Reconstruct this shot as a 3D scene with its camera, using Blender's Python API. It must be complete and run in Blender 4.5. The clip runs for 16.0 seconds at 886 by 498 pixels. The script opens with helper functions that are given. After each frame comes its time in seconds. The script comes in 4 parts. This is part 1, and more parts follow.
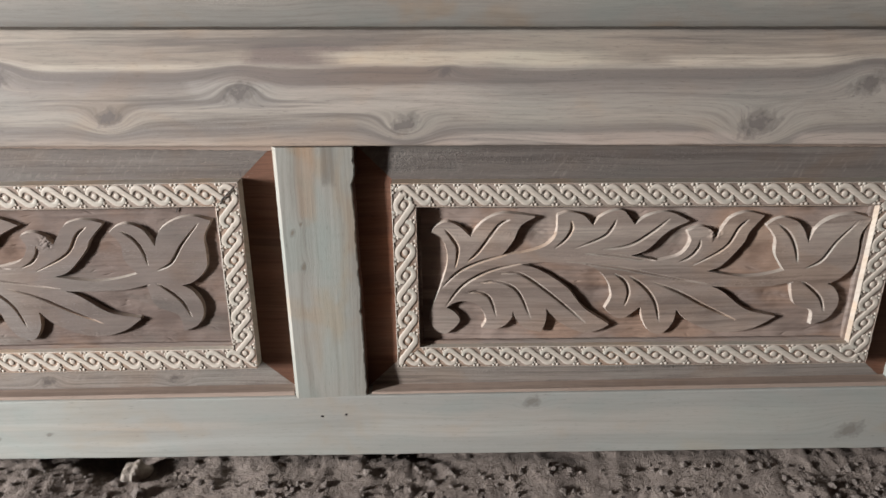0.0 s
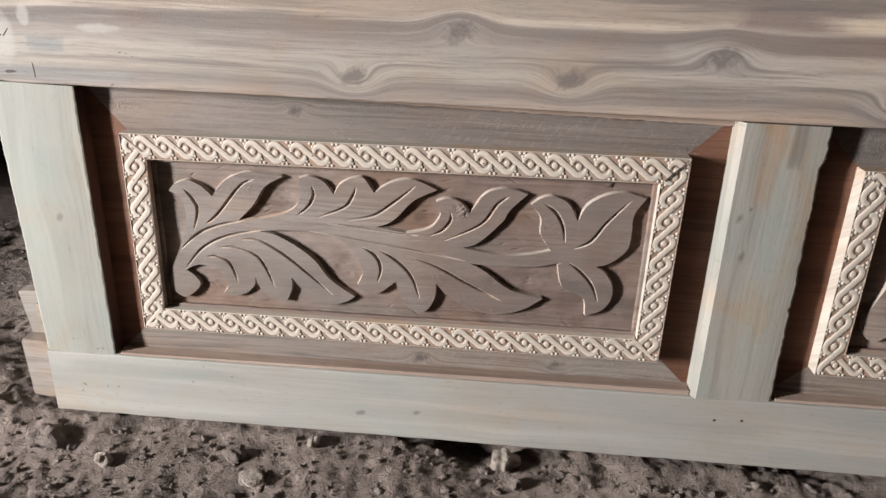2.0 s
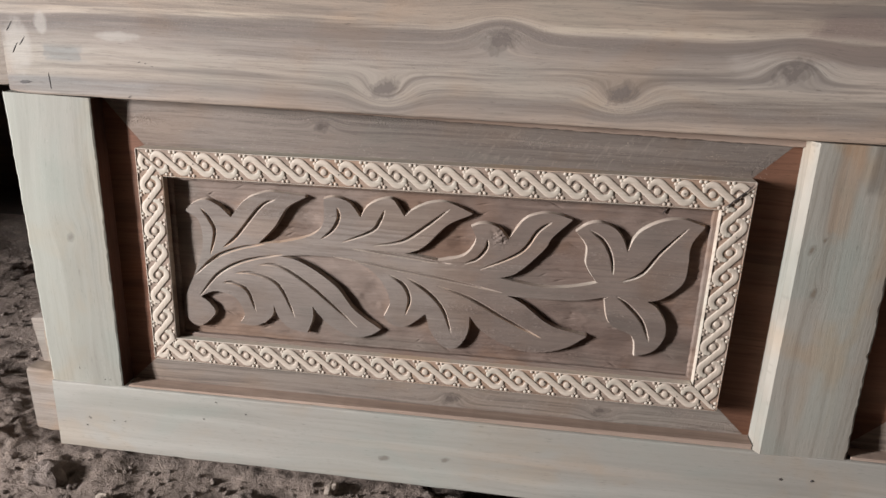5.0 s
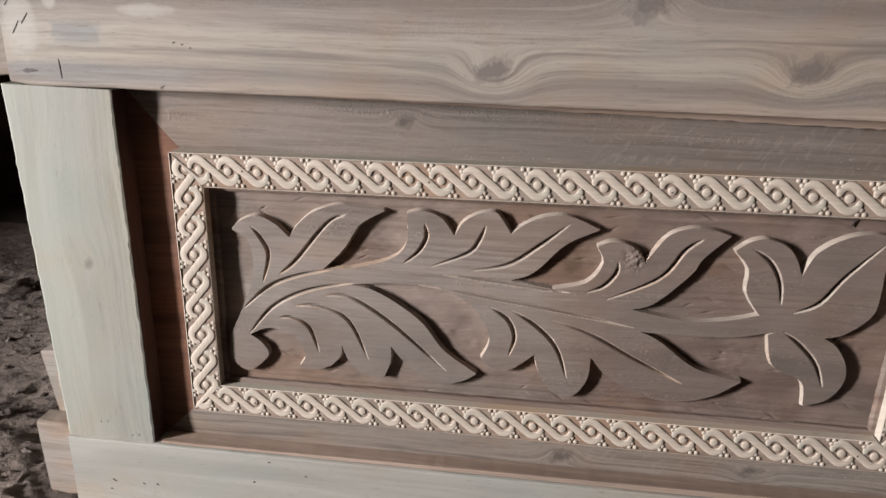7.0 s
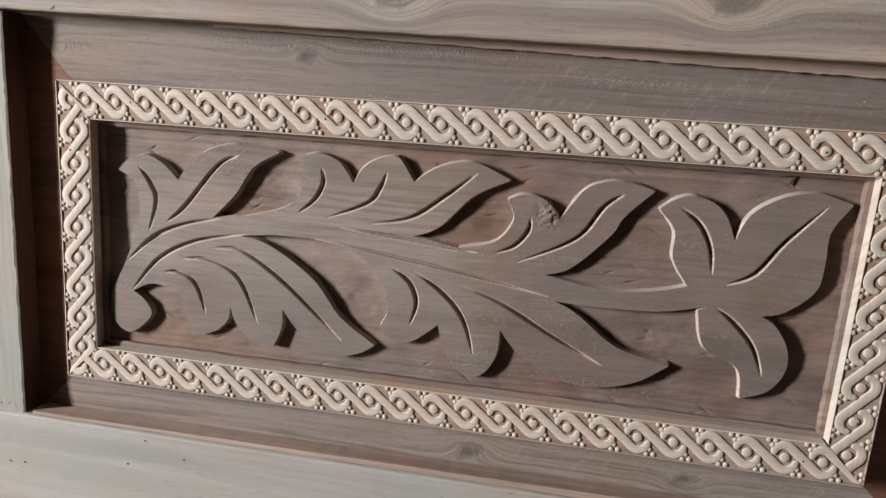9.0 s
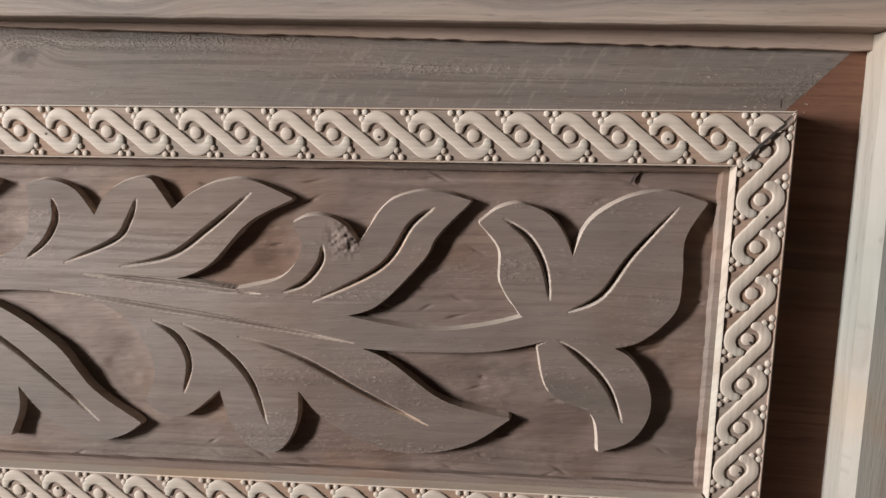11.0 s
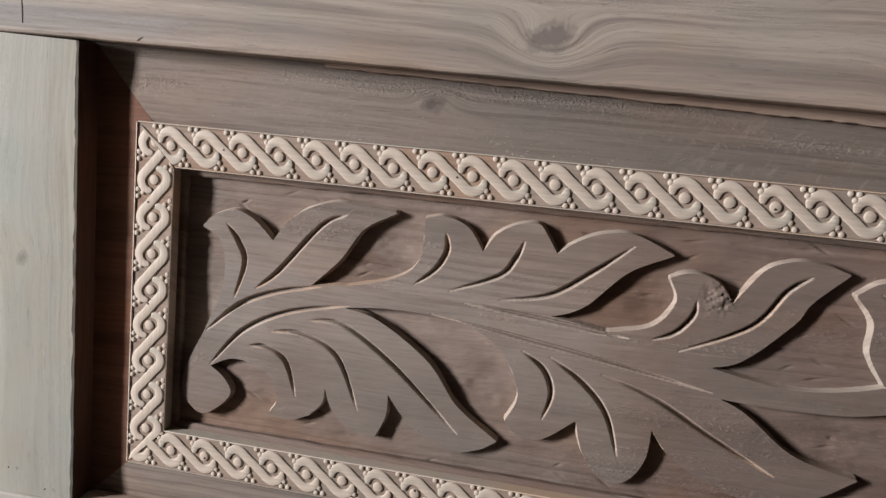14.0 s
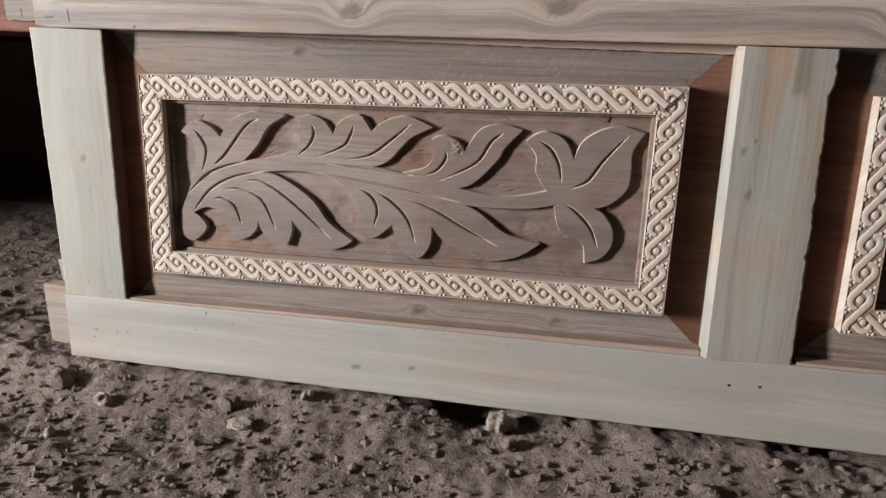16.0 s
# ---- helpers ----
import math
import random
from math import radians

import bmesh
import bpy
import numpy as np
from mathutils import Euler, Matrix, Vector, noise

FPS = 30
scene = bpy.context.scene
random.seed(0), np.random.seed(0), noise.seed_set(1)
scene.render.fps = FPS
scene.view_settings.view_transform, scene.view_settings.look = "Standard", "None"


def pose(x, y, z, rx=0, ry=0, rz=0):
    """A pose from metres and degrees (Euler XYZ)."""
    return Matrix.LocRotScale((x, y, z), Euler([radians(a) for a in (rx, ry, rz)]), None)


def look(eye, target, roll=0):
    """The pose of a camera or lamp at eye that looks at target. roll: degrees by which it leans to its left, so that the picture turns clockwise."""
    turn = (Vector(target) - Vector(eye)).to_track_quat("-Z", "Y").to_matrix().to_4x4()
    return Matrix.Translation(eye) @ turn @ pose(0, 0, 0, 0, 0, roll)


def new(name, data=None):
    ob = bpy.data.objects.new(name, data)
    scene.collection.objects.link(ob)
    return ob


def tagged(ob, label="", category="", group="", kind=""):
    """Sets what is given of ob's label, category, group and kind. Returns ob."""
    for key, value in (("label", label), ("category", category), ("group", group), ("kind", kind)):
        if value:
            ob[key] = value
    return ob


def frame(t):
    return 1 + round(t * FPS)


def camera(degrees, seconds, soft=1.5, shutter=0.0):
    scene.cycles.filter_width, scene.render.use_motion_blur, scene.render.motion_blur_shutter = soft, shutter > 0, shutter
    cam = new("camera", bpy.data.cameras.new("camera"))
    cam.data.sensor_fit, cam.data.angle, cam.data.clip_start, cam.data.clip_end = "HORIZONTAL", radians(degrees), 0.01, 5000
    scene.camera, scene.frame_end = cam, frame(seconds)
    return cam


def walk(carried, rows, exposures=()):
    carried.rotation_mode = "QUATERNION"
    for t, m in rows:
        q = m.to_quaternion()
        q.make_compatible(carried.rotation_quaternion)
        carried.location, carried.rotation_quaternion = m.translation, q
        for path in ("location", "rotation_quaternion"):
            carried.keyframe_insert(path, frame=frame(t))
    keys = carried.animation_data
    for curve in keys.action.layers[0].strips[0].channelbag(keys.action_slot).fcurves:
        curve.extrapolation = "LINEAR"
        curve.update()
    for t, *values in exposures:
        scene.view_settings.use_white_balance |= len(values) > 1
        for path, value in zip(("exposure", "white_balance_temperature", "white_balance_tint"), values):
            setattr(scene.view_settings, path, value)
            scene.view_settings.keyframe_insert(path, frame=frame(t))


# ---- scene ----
cam = camera(64.0, 16.0, soft=1.5, shutter=0.15)
# The walk: seconds, the eye, what it looks at, and its lean; a hand-held camera in front of the carved panel.
PATH = [
    (0, (0.694, -0.609, 0.503), (0.715, 1.254, -0.222), -0.2),
    (0.5, (0.62, -0.597, 0.478), (0.622, 1.252, -0.285), 2.2),
    (1, (0.514, -0.601, 0.476), (0.426, 1.259, -0.255), 2.8),
    (1.5, (0.425, -0.589, 0.473), (0.297, 1.264, -0.27), 2.2),
    (2, (0.365, -0.576, 0.467), (0.218, 1.278, -0.269), 2.1),
    (2.5, (0.327, -0.564, 0.501), (0.177, 1.29, -0.235), 1.9),
    (3, (0.33, -0.567, 0.51), (0.181, 1.283, -0.236), 2.0),
    (3.2, (0.33, -0.57, 0.504), (0.183, 1.288, -0.221), 1.9),
    (5.3, (0.359, -0.508, 0.434), (0.067, 1.381, -0.154), 2.6),
    (5.5, (0.321, -0.483, 0.459), (-0.023, 1.404, -0.107), 2.2),
    (6, (0.216, -0.449, 0.481), (-0.01, 1.451, -0.103), 2.7),
    (6.5, (0.218, -0.433, 0.461), (0.054, 1.45, -0.193), 2.9),
    (7, (0.271, -0.422, 0.415), (0.021, 1.458, -0.219), 1.4),
    (7.5, (0.271, -0.368, 0.337), (-0.052, 1.569, -0.041), 5.4),
    (8, (0.293, -0.377, 0.323), (-0.026, 1.564, -0.037), 4.6),
    (8.2, (0.314, -0.379, 0.327), (-0.015, 1.558, -0.047), 4.4),
    (10.3, (0.368, -0.396, 0.334), (0.108, 1.54, -0.097), 2.7),
    (10.5, (0.382, -0.367, 0.325), (0.167, 1.589, -0.033), 2.7),
    (11, (0.4, -0.296, 0.316), (0.257, 1.676, 0.013), 1.3),
    (11.5, (0.417, -0.277, 0.309), (0.232, 1.69, -0.005), -0.1),
    (12, (0.42, -0.28, 0.313), (0.223, 1.685, -0.003), -0.4),
    (12.5, (0.413, -0.286, 0.315), (0.189, 1.674, -0.017), -0.5),
    (13, (0.364, -0.301, 0.315), (0.022, 1.647, 0.012), 1.8),
    (13.5, (0.29, -0.317, 0.335), (-0.087, 1.611, -0.037), 4.5),
    (14, (0.257, -0.338, 0.336), (-0.06, 1.609, 0.011), 5.9),
    (14.5, (0.291, -0.389, 0.331), (0.049, 1.557, -0.063), 3.6),
    (15, (0.339, -0.465, 0.329), (0.05, 1.465, -0.109), 3.0),
    (15.5, (0.393, -0.544, 0.342), (0.054, 1.364, -0.151), 3.1),
    (16, (0.451, -0.594, 0.344), (0.053, 1.299, -0.166), 1.7),
]
# The clip's camera evens out its brightness and white balance as it moves in and out.
EXPOSURES = [(0.0, -0.04, 6250, 5.7), (0.5, 0.08, 6200, 5.2), (1.0, 0.02, 6250, 6), (1.5, -0.1, 6350, 7.3), (2.5, -0.2, 6550, 9.8), (3.2, -0.2, 6500, 9.3), (5.5, -0.57, 6600, 10.7), (6.0, -0.68, 6600, 11.8),
             (7.0, -0.52, 6600, 10.3), (7.5, -0.45, 6450, 9), (8.0, -0.59, 6500, 10.5), (10.5, -0.45, 6600, 11.5), (11.0, -0.5, 6650, 10.2), (12.0, -0.52, 6300, 6.5), (12.5, -0.52, 6250, 5), (13.0, -0.55, 6150, 4.3),
             (13.5, -0.72, 6500, 9.5), (14.0, -0.76, 6600, 11.3), (14.5, -0.75, 6600, 12.3), (15.0, -0.74, 6600, 12.3), (15.5, -0.54, 6600, 12), (16.0, -0.37, 6600, 11.5)]
walk(cam, [(t, look(eye, target, roll)) for t, eye, target, roll in PATH], exposures=EXPOSURES)

# ---- light: lamp for daylight through the added shed's wide doorway; a dim sky outside ----
world = bpy.data.worlds.new("sky")
scene.world = world
world.use_nodes = True
sky = world.node_tree.nodes.new("ShaderNodeTexSky")
sky.sky_type, sky.sun_disc = "NISHITA", False
sky.sun_elevation, sky.sun_rotation = radians(38), radians(250)
world.node_tree.links.new(sky.outputs["Color"], world.node_tree.nodes["Background"].inputs["Color"])
world.node_tree.nodes["Background"].inputs["Strength"].default_value = 0.05


def daylight(name, eye, target, wide, high, watts, colour):
    lamp = bpy.data.lights.new(name, "AREA")
    lamp.shape, lamp.size, lamp.size_y, lamp.energy, lamp.color = "RECTANGLE", wide, high, watts, colour
    ob = new(name, lamp)
    ob.matrix_world = look(eye, target)
    return ob


daylight("doorway_daylight", (-2.04, -1.25, 0.65), (0.3, -0.05, 0.25), 0.21, 0.7, 272, (0.95, 0.945, 0.975))


# ---- materials ----
class Nodes:
    """A short hand for node trees: value sockets in, a socket out."""

    def __init__(self, name):
        self.mat = bpy.data.materials.new(name)
        self.mat.use_nodes = True
        self.tree = self.mat.node_tree
        self.bsdf = self.tree.nodes["Principled BSDF"]

    def put(self, socket, value):
        if isinstance(value, bpy.types.NodeSocket):
            self.tree.links.new(value, socket)
        else:
            socket.default_value = value

    def math(self, op, a, b=0.0, c=0.0, clamp=False):
        n = self.tree.nodes.new("ShaderNodeMath")
        n.operation, n.use_clamp = op, clamp
        for s, v in zip(n.inputs, (a, b, c)):
            self.put(s, v)
        return n.outputs[0]

    def place(self):
        return self.tree.nodes.new("ShaderNodeTexCoord").outputs["Object"]

    def split(self, v):
        n = self.tree.nodes.new("ShaderNodeSeparateXYZ")
        self.put(n.inputs[0], v)
        return n.outputs[0], n.outputs[1], n.outputs[2]

    def join(self, x, y, z):
        n = self.tree.nodes.new("ShaderNodeCombineXYZ")
        for s, v in zip(n.inputs, (x, y, z)):
            self.put(s, v)
        return n.outputs[0]

    def noise(self, vector, scale, detail=4.0, rough=0.55, twist=0.0):
        n = self.tree.nodes.new("ShaderNodeTexNoise")
        self.put(n.inputs["Vector"], vector)
        n.inputs["Scale"].default_value, n.inputs["Detail"].default_value = scale, detail
        n.inputs["Roughness"].default_value, n.inputs["Distortion"].default_value = rough, twist
        return n.outputs["Fac"]

    def range(self, v, a, b, c=0.0, d=1.0, smooth=True):
        n = self.tree.nodes.new("ShaderNodeMapRange")
        n.interpolation_type = "SMOOTHSTEP" if smooth else "LINEAR"
        for s, x in zip(n.inputs, (v, a, b, c, d)):
            self.put(s, x)
        return n.outputs[0]

    def mix(self, f, a, b, kind="MIX"):
        n = self.tree.nodes.new("ShaderNodeMix")
        n.data_type, n.blend_type = "RGBA", kind
        self.put(n.inputs[0], f)
        for s, v in ((n.inputs[6], a), (n.inputs[7], b)):
            self.put(s, (*v, 1.0) if isinstance(v, tuple) else v)
        return n.outputs[2]

    def random(self):
        return self.tree.nodes.new("ShaderNodeObjectInfo").outputs["Random"]

    def done(self, colour, rough, height=None, strength=0.3, deep=0.001):
        self.put(self.bsdf.inputs["Base Color"], (*colour, 1.0) if isinstance(colour, tuple) else colour)
        self.put(self.bsdf.inputs["Roughness"], rough)
        self.bsdf.inputs["Specular IOR Level"].default_value = 0.2
        if height is not None:
            n = self.tree.nodes.new("ShaderNodeBump")
            n.inputs["Strength"].default_value, n.inputs["Distance"].default_value = strength, deep
            self.put(n.inputs["Height"], height)
            self.put(self.bsdf.inputs["Normal"], n.outputs[0])
        return self.mat


TONE = 0.66  # how deep the dry teak's colour is


def wood(name, pale, mid, dark, along="x", knots=(), zones=(), smears=(), band=14.0, darkness=0.5, seed=0.0, rough=0.72, fibre=0.4, fuzz=0.0004, green=0.0, sway=0.022, rings=0.5, tear=0.0, patches=(), scratch=0.0, blush=0.75):
    """Planed or carved teak: zones and streaks along the grain, fine fibres, and knots round which the grain bends.
    knots: (along, across, size, side to which the grain heaps); zones: (across, colour), rising; smears: (along,
    across, length, width) of chalky filler;
    patches: (from, to, low, high, slant of the ends, colour, strength), zones of another tint, such as sapwood and
    heartwood."""
    pale, mid, dark = (tuple(TONE * v for v in tint) for tint in (pale, mid, dark))
    m = Nodes(name)
    x, y, z = m.split(m.place())
    if along == "z":
        x, z = z, x
    drift = m.noise(m.join(m.math("MULTIPLY", x, 1.6), seed, m.math("MULTIPLY", z, 3.0)), 1.5, 2.0)
    ripple = m.noise(m.join(m.math("MULTIPLY", x, 7.0), seed + 2.0, m.math("MULTIPLY", z, 20.0)), 1.5, 2.0)
    g = m.math("ADD", z, m.math("MULTIPLY", m.math("SUBTRACT", drift, 0.5), sway))
    g = m.math("ADD", g, m.math("MULTIPLY", m.math("SUBTRACT", ripple, 0.5), sway * 0.22))
    spot = core = None
    rag = m.noise(m.join(x, seed, z), 140.0, 3.0, 0.6)
    for kx, kz, size, side in knots:
        dx0, dz0 = m.math("SUBTRACT", x, kx), m.math("SUBTRACT", z, kz)
        dx, dz = m.math("DIVIDE", dx0, size * 2.3), m.math("DIVIDE", dz0, size * 1.5)
        e = m.math("POWER", 2.718, m.math("MULTIPLY", m.math("ADD", m.math("MULTIPLY", dx, dx), m.math("MULTIPLY", dz, dz)), -1.0))
        # the grain heaps up on one side of the knot and dips into it
        g = m.math("SUBTRACT", g, m.math("MULTIPLY", m.math("ADD", m.math("MULTIPLY", dz0, 0.8), side * size * 1.25), e))
        ax, az = m.math("DIVIDE", dx0, size * 1.1), m.math("DIVIDE", m.math("ADD", dz0, m.math("MULTIPLY", dx0, -0.25)), size * 0.72)
        r = m.math("ADD", m.math("SQRT", m.math("ADD", m.math("MULTIPLY", ax, ax), m.math("MULTIPLY", az, az))), m.math("MULTIPLY", m.math("SUBTRACT", rag, 0.5), 2.4))
        rim = m.math("MULTIPLY", m.range(r, 0.55, 0.8), m.range(r, 1.35, 0.95))
        heart = m.range(r, 0.85, 0.5)
        spot = rim if spot is None else m.math("MAXIMUM", spot, rim)
        core = heart if core is None else m.math("MAXIMUM", core, heart)
    g = m.math("ADD", g, m.math("MULTIPLY", y, 0.6))
    broad = m.noise(m.join(m.math("MULTIPLY", x, 0.7), seed + 3.1, m.math("MULTIPLY", g, band)), 1.7, 3.0, 0.6, 0.1)
    wisp = m.noise(m.join(m.math("MULTIPLY", x, 1.1), seed + 11.3, m.math("MULTIPLY", g, band * 2.2)), 2.1, 4.0, 0.65, 0.15)
    streak = m.noise(m.join(m.math("MULTIPLY", x, 2.2), seed + 7.7, m.math("MULTIPLY", g, band * 6.0)), 1.8, 5.0, 0.62, 0.1)
    fine = m.noise(m.join(m.math("MULTIPLY", x, 26.0), seed, m.math("MULTIPLY", g, 620.0)), 1.0, 4.0, 0.65)
    pores = m.noise(m.join(m.math("MULTIPLY", x, 120.0), seed, m.math("MULTIPLY", g, 1300.0)), 1.0, 2.0, 0.5)
    torn = m.noise(m.join(m.math("MULTIPLY", x, 520.0), m.math("MULTIPLY", y, 500.0), m.math("MULTIPLY", z, 1100.0)), 1.0, 3.0, 0.6)
    where = m.noise(m.join(m.math("MULTIPLY", x, 5.0), seed + 1.0, m.math("MULTIPLY", z, 60.0)), 1.0, 3.0)
    stain = m.noise(m.join(m.math("MULTIPLY", x, 0.55), seed, g), 6.0, 3.0, 0.6)
    if zones:
        lo, hi = zones[0][0], zones[-1][0]
        ramp = m.tree.nodes.new("ShaderNodeValToRGB")
        m.put(ramp.inputs[0], m.math("DIVIDE", m.math("SUBTRACT", g, lo), hi - lo, clamp=True))
        while len(ramp.color_ramp.elements) < len(zones):
            ramp.color_ramp.elements.new(0.5)
        for el, (at, colour) in zip(ramp.color_ramp.elements, zones):
            el.position, el.color = (at - lo) / (hi - lo), (*(TONE * v for v in colour), 1.0)
        c = m.mix(m.math("MULTIPLY", m.range(broad, 0.4, 0.6), 0.2), ramp.outputs[0], mid)
    else:
        c = m.mix(m.range(broad, 0.38, 0.6), pale, mid)
    for x0, x1, z0, z1, slant, colour, much in patches:
        zw = m.math("ADD", z, m.math("MULTIPLY", m.math("SUBTRACT", ripple, 0.5), (z1 - z0) * 0.6))
        xw = m.math("ADD", m.math("ADD", x, m.math("MULTIPLY", m.math("SUBTRACT", z, z0), slant)), m.math("MULTIPLY", m.math("SUBTRACT", rag, 0.5), 0.02))
        soft, fade = (z1 - z0) * 0.2, (x1 - x0) * 0.16
        f = m.math("MULTIPLY", m.range(zw, z0 - soft, z0 + soft), m.range(zw, z1 + soft, z1 - soft))
        f = m.math("MULTIPLY", f, m.math("MULTIPLY", m.range(xw, x0 - fade * 0.6, x0 + fade * 0.6), m.range(xw, x1 + fade, x1 - fade)))
        c = m.mix(m.math("MULTIPLY", f, much), c, tuple(TONE * v for v in colour))
    lines = m.math("SINE", m.math("ADD", m.math("MULTIPLY", g, 1150.0), m.math("MULTIPLY", streak, 18.0)))
    faint = m.noise(m.join(m.math("MULTIPLY", x, 2.0), seed + 5.0, m.math("MULTIPLY", g, 40.0)), 1.5, 2.0)
    c = m.mix(m.math("MULTIPLY", m.math("MULTIPLY", m.range(lines, 0.1, 1.0), m.range(faint, 0.42, 0.62)), darkness * rings * 1.5), c, dark)
    c = m.mix(m.math("MULTIPLY", m.range(wisp, 0.53, 0.68), min(1.0, darkness * 1.2)), c, dark)
    c = m.mix(m.math("MULTIPLY", m.range(streak, 0.5, 0.72), darkness * 0.7), c, dark)
    c = m.mix(m.math("MULTIPLY", m.range(streak, 0.44, 0.3), 0.35), c, tuple(min(1.0, 1.15 * v) for v in pale))
    c = m.mix(m.math("MULTIPLY", m.range(fine, 0.42, 0.72), fibre), c, tuple(0.6 * v for v in mid))
    c = m.mix(m.math("MULTIPLY", m.range(pores, 0.6, 0.8), 0.4), c, tuple(0.5 * v for v in dark))
    if green:
        c = m.mix(m.math("MULTIPLY", m.range(stain, 0.42, 0.68), green * 2.0), c, (0.45 * TONE, 0.46 * TONE, 0.395 * TONE))
    # warm and cool blotches of the drying wood
    warm = m.noise(m.join(m.math("MULTIPLY", x, 0.6), seed + 21.0, z), 16.0, 3.0, 0.6, 0.4)
    c = m.mix(m.math("MULTIPLY", m.range(warm, 0.5, 0.66), blush), c, (1.06, 0.90, 0.76), "MULTIPLY")
    c = m.mix(m.math("MULTIPLY", m.range(warm, 0.48, 0.34), blush), c, (0.90, 0.985, 1.0), "MULTIPLY")
    for sx, sz, long, wide in smears:
        ax, az = m.math("DIVIDE", m.math("SUBTRACT", x, sx), long), m.math("DIVIDE", m.math("SUBTRACT", z, sz), wide)
        r = m.math("ADD", m.math("ADD", m.math("MULTIPLY", ax, ax), m.math("MULTIPLY", az, az)), m.math("MULTIPLY", m.math("SUBTRACT", rag, 0.5), 1.4))
        c = m.mix(m.math("MULTIPLY", m.range(r, 1.3, 0.2), 0.5), c, (0.58 * TONE, 0.54 * TONE, 0.48 * TONE))
    if scratch:
        # slanting marks of the saw and the sandpaper
        mark = m.noise(m.join(m.math("MULTIPLY", m.math("ADD", m.math("MULTIPLY", x, 0.55), m.math("MULTIPLY", z, 0.83)), 110.0), seed, m.math("MULTIPLY", m.math("SUBTRACT", m.math("MULTIPLY", x, 0.83), m.math("MULTIPLY", z, 0.55)), 380.0)), 1.0, 3.0)
        c = m.mix(m.math("MULTIPLY", m.math("MULTIPLY", m.range(mark, 0.55, 0.72), m.range(stain, 0.4, 0.6)), scratch), c, tuple(1.35 * v for v in pale))
    if tear:
        c = m.mix(m.math("MULTIPLY", m.math("MULTIPLY", m.range(torn, 0.56, 0.7), m.range(where, 0.44, 0.66)), tear * 0.6), c, tuple(min(1.0, 1.5 * v) for v in pale))
    if spot is not None:
        c = m.mix(m.math("MULTIPLY", core, 0.8), c, tuple(0.95 * v for v in dark))
        c = m.mix(m.math("MULTIPLY", spot, 0.35), c, tuple(0.75 * v for v in dark))
    height = m.math("ADD", m.math("ADD", m.math("MULTIPLY", fine, 0.7), m.math("MULTIPLY", pores, 0.5)), m.math("MULTIPLY", m.math("MULTIPLY", m.range(torn, 0.4, 0.75), m.range(where, 0.48, 0.7)), tear))
    return m.done(c, m.range(fine, 0.3, 0.8, rough - 0.06, rough + 0.1), height, 0.6, fuzz)


RAIL_KNOTS = ((0.2416, 0.3835, 0.0095, -1.3), (0.4142, 0.3885, 0.009, -1.2), (0.326, 0.4215, 0.010, 1.0), (0.53, 0.410, 0.010, 1.1), (0.703, 0.425, 0.0045, 1.0), (0.668, 0.381, 0.010, -1.3), (0.975, 0.380, 0.014, -1.2), (1.065, 0.414, 0.012, 0.8))
TOP_ZONES = ((0.362, (0.50, 0.39, 0.31)), (0.370, (0.40, 0.33, 0.275)), (0.376, (0.29, 0.245, 0.215)), (0.383, (0.47, 0.40, 0.33)), (0.400, (0.48, 0.415, 0.35)), (0.411, (0.38, 0.32, 0.275)),
             (0.419, (0.23, 0.195, 0.175)), (0.4255, (0.25, 0.205, 0.18)), (0.4285, (0.58, 0.49, 0.40)), (0.434, (0.46, 0.37, 0.29)), (0.446, (0.44, 0.35, 0.275)), (0.466, (0.49, 0.40, 0.315)))
M_TOP = wood("teak_top_rail", (0.52, 0.43, 0.35), (0.41, 0.335, 0.275), (0.19, 0.157, 0.14), knots=RAIL_KNOTS, zones=TOP_ZONES, smears=((-0.042, 0.447, 0.018, 0.006), (-0.033, 0.420, 0.006, 0.009), (-0.055, 0.402, 0.012, 0.022), (0.03, 0.412, 0.02, 0.004)), seed=1.3, band=15.0, darkness=0.62, rings=0.12, fuzz=0.0005, tear=0.3, blush=0.35,
             patches=((-0.032, -0.002, 0.392, 0.403, 0.0, (0.27, 0.275, 0.27), 0.6), (-0.07, 0.06, 0.366, 0.379, 0.0, (0.34, 0.335, 0.32), 0.5), (0.534, 0.62, 0.4316, 0.449, -0.6, (0.27, 0.20, 0.175), 0.8), (0.612, 0.845, 0.4316, 0.4425, 0.8, (0.70, 0.575, 0.44), 0.95), (0.887, 1.04, 0.4305, 0.4385, 0.0, (0.74, 0.61, 0.48), 0.9),
                      (0.53, 0.76, 0.416, 0.430, 0.0, (0.29, 0.22, 0.185), 0.6), (0.495, 0.565, 0.396, 0.418, 0.5, (0.56, 0.50, 0.44), 0.4), (0.562, 0.745, 0.394, 0.4135, 0.3, (0.58, 0.485, 0.405), 0.6),
                      (0.70, 0.965, 0.360, 0.3728, 0.0, (0.62, 0.49, 0.41), 0.7), (1.01, 1.10, 0.360, 0.3715, 0.0, (0.60, 0.48, 0.40), 0.7), (0.66, 1.2, 0.4575, 0.48, 0.0, (0.28, 0.24, 0.205), 0.75),
                      (-0.03, 0.2, 0.4300, 0.4335, 0.0, (0.66, 0.55, 0.43), 0.6), (0.36, 0.50, 0.4290, 0.4325, 0.0, (0.66, 0.55, 0.43), 0.6)))
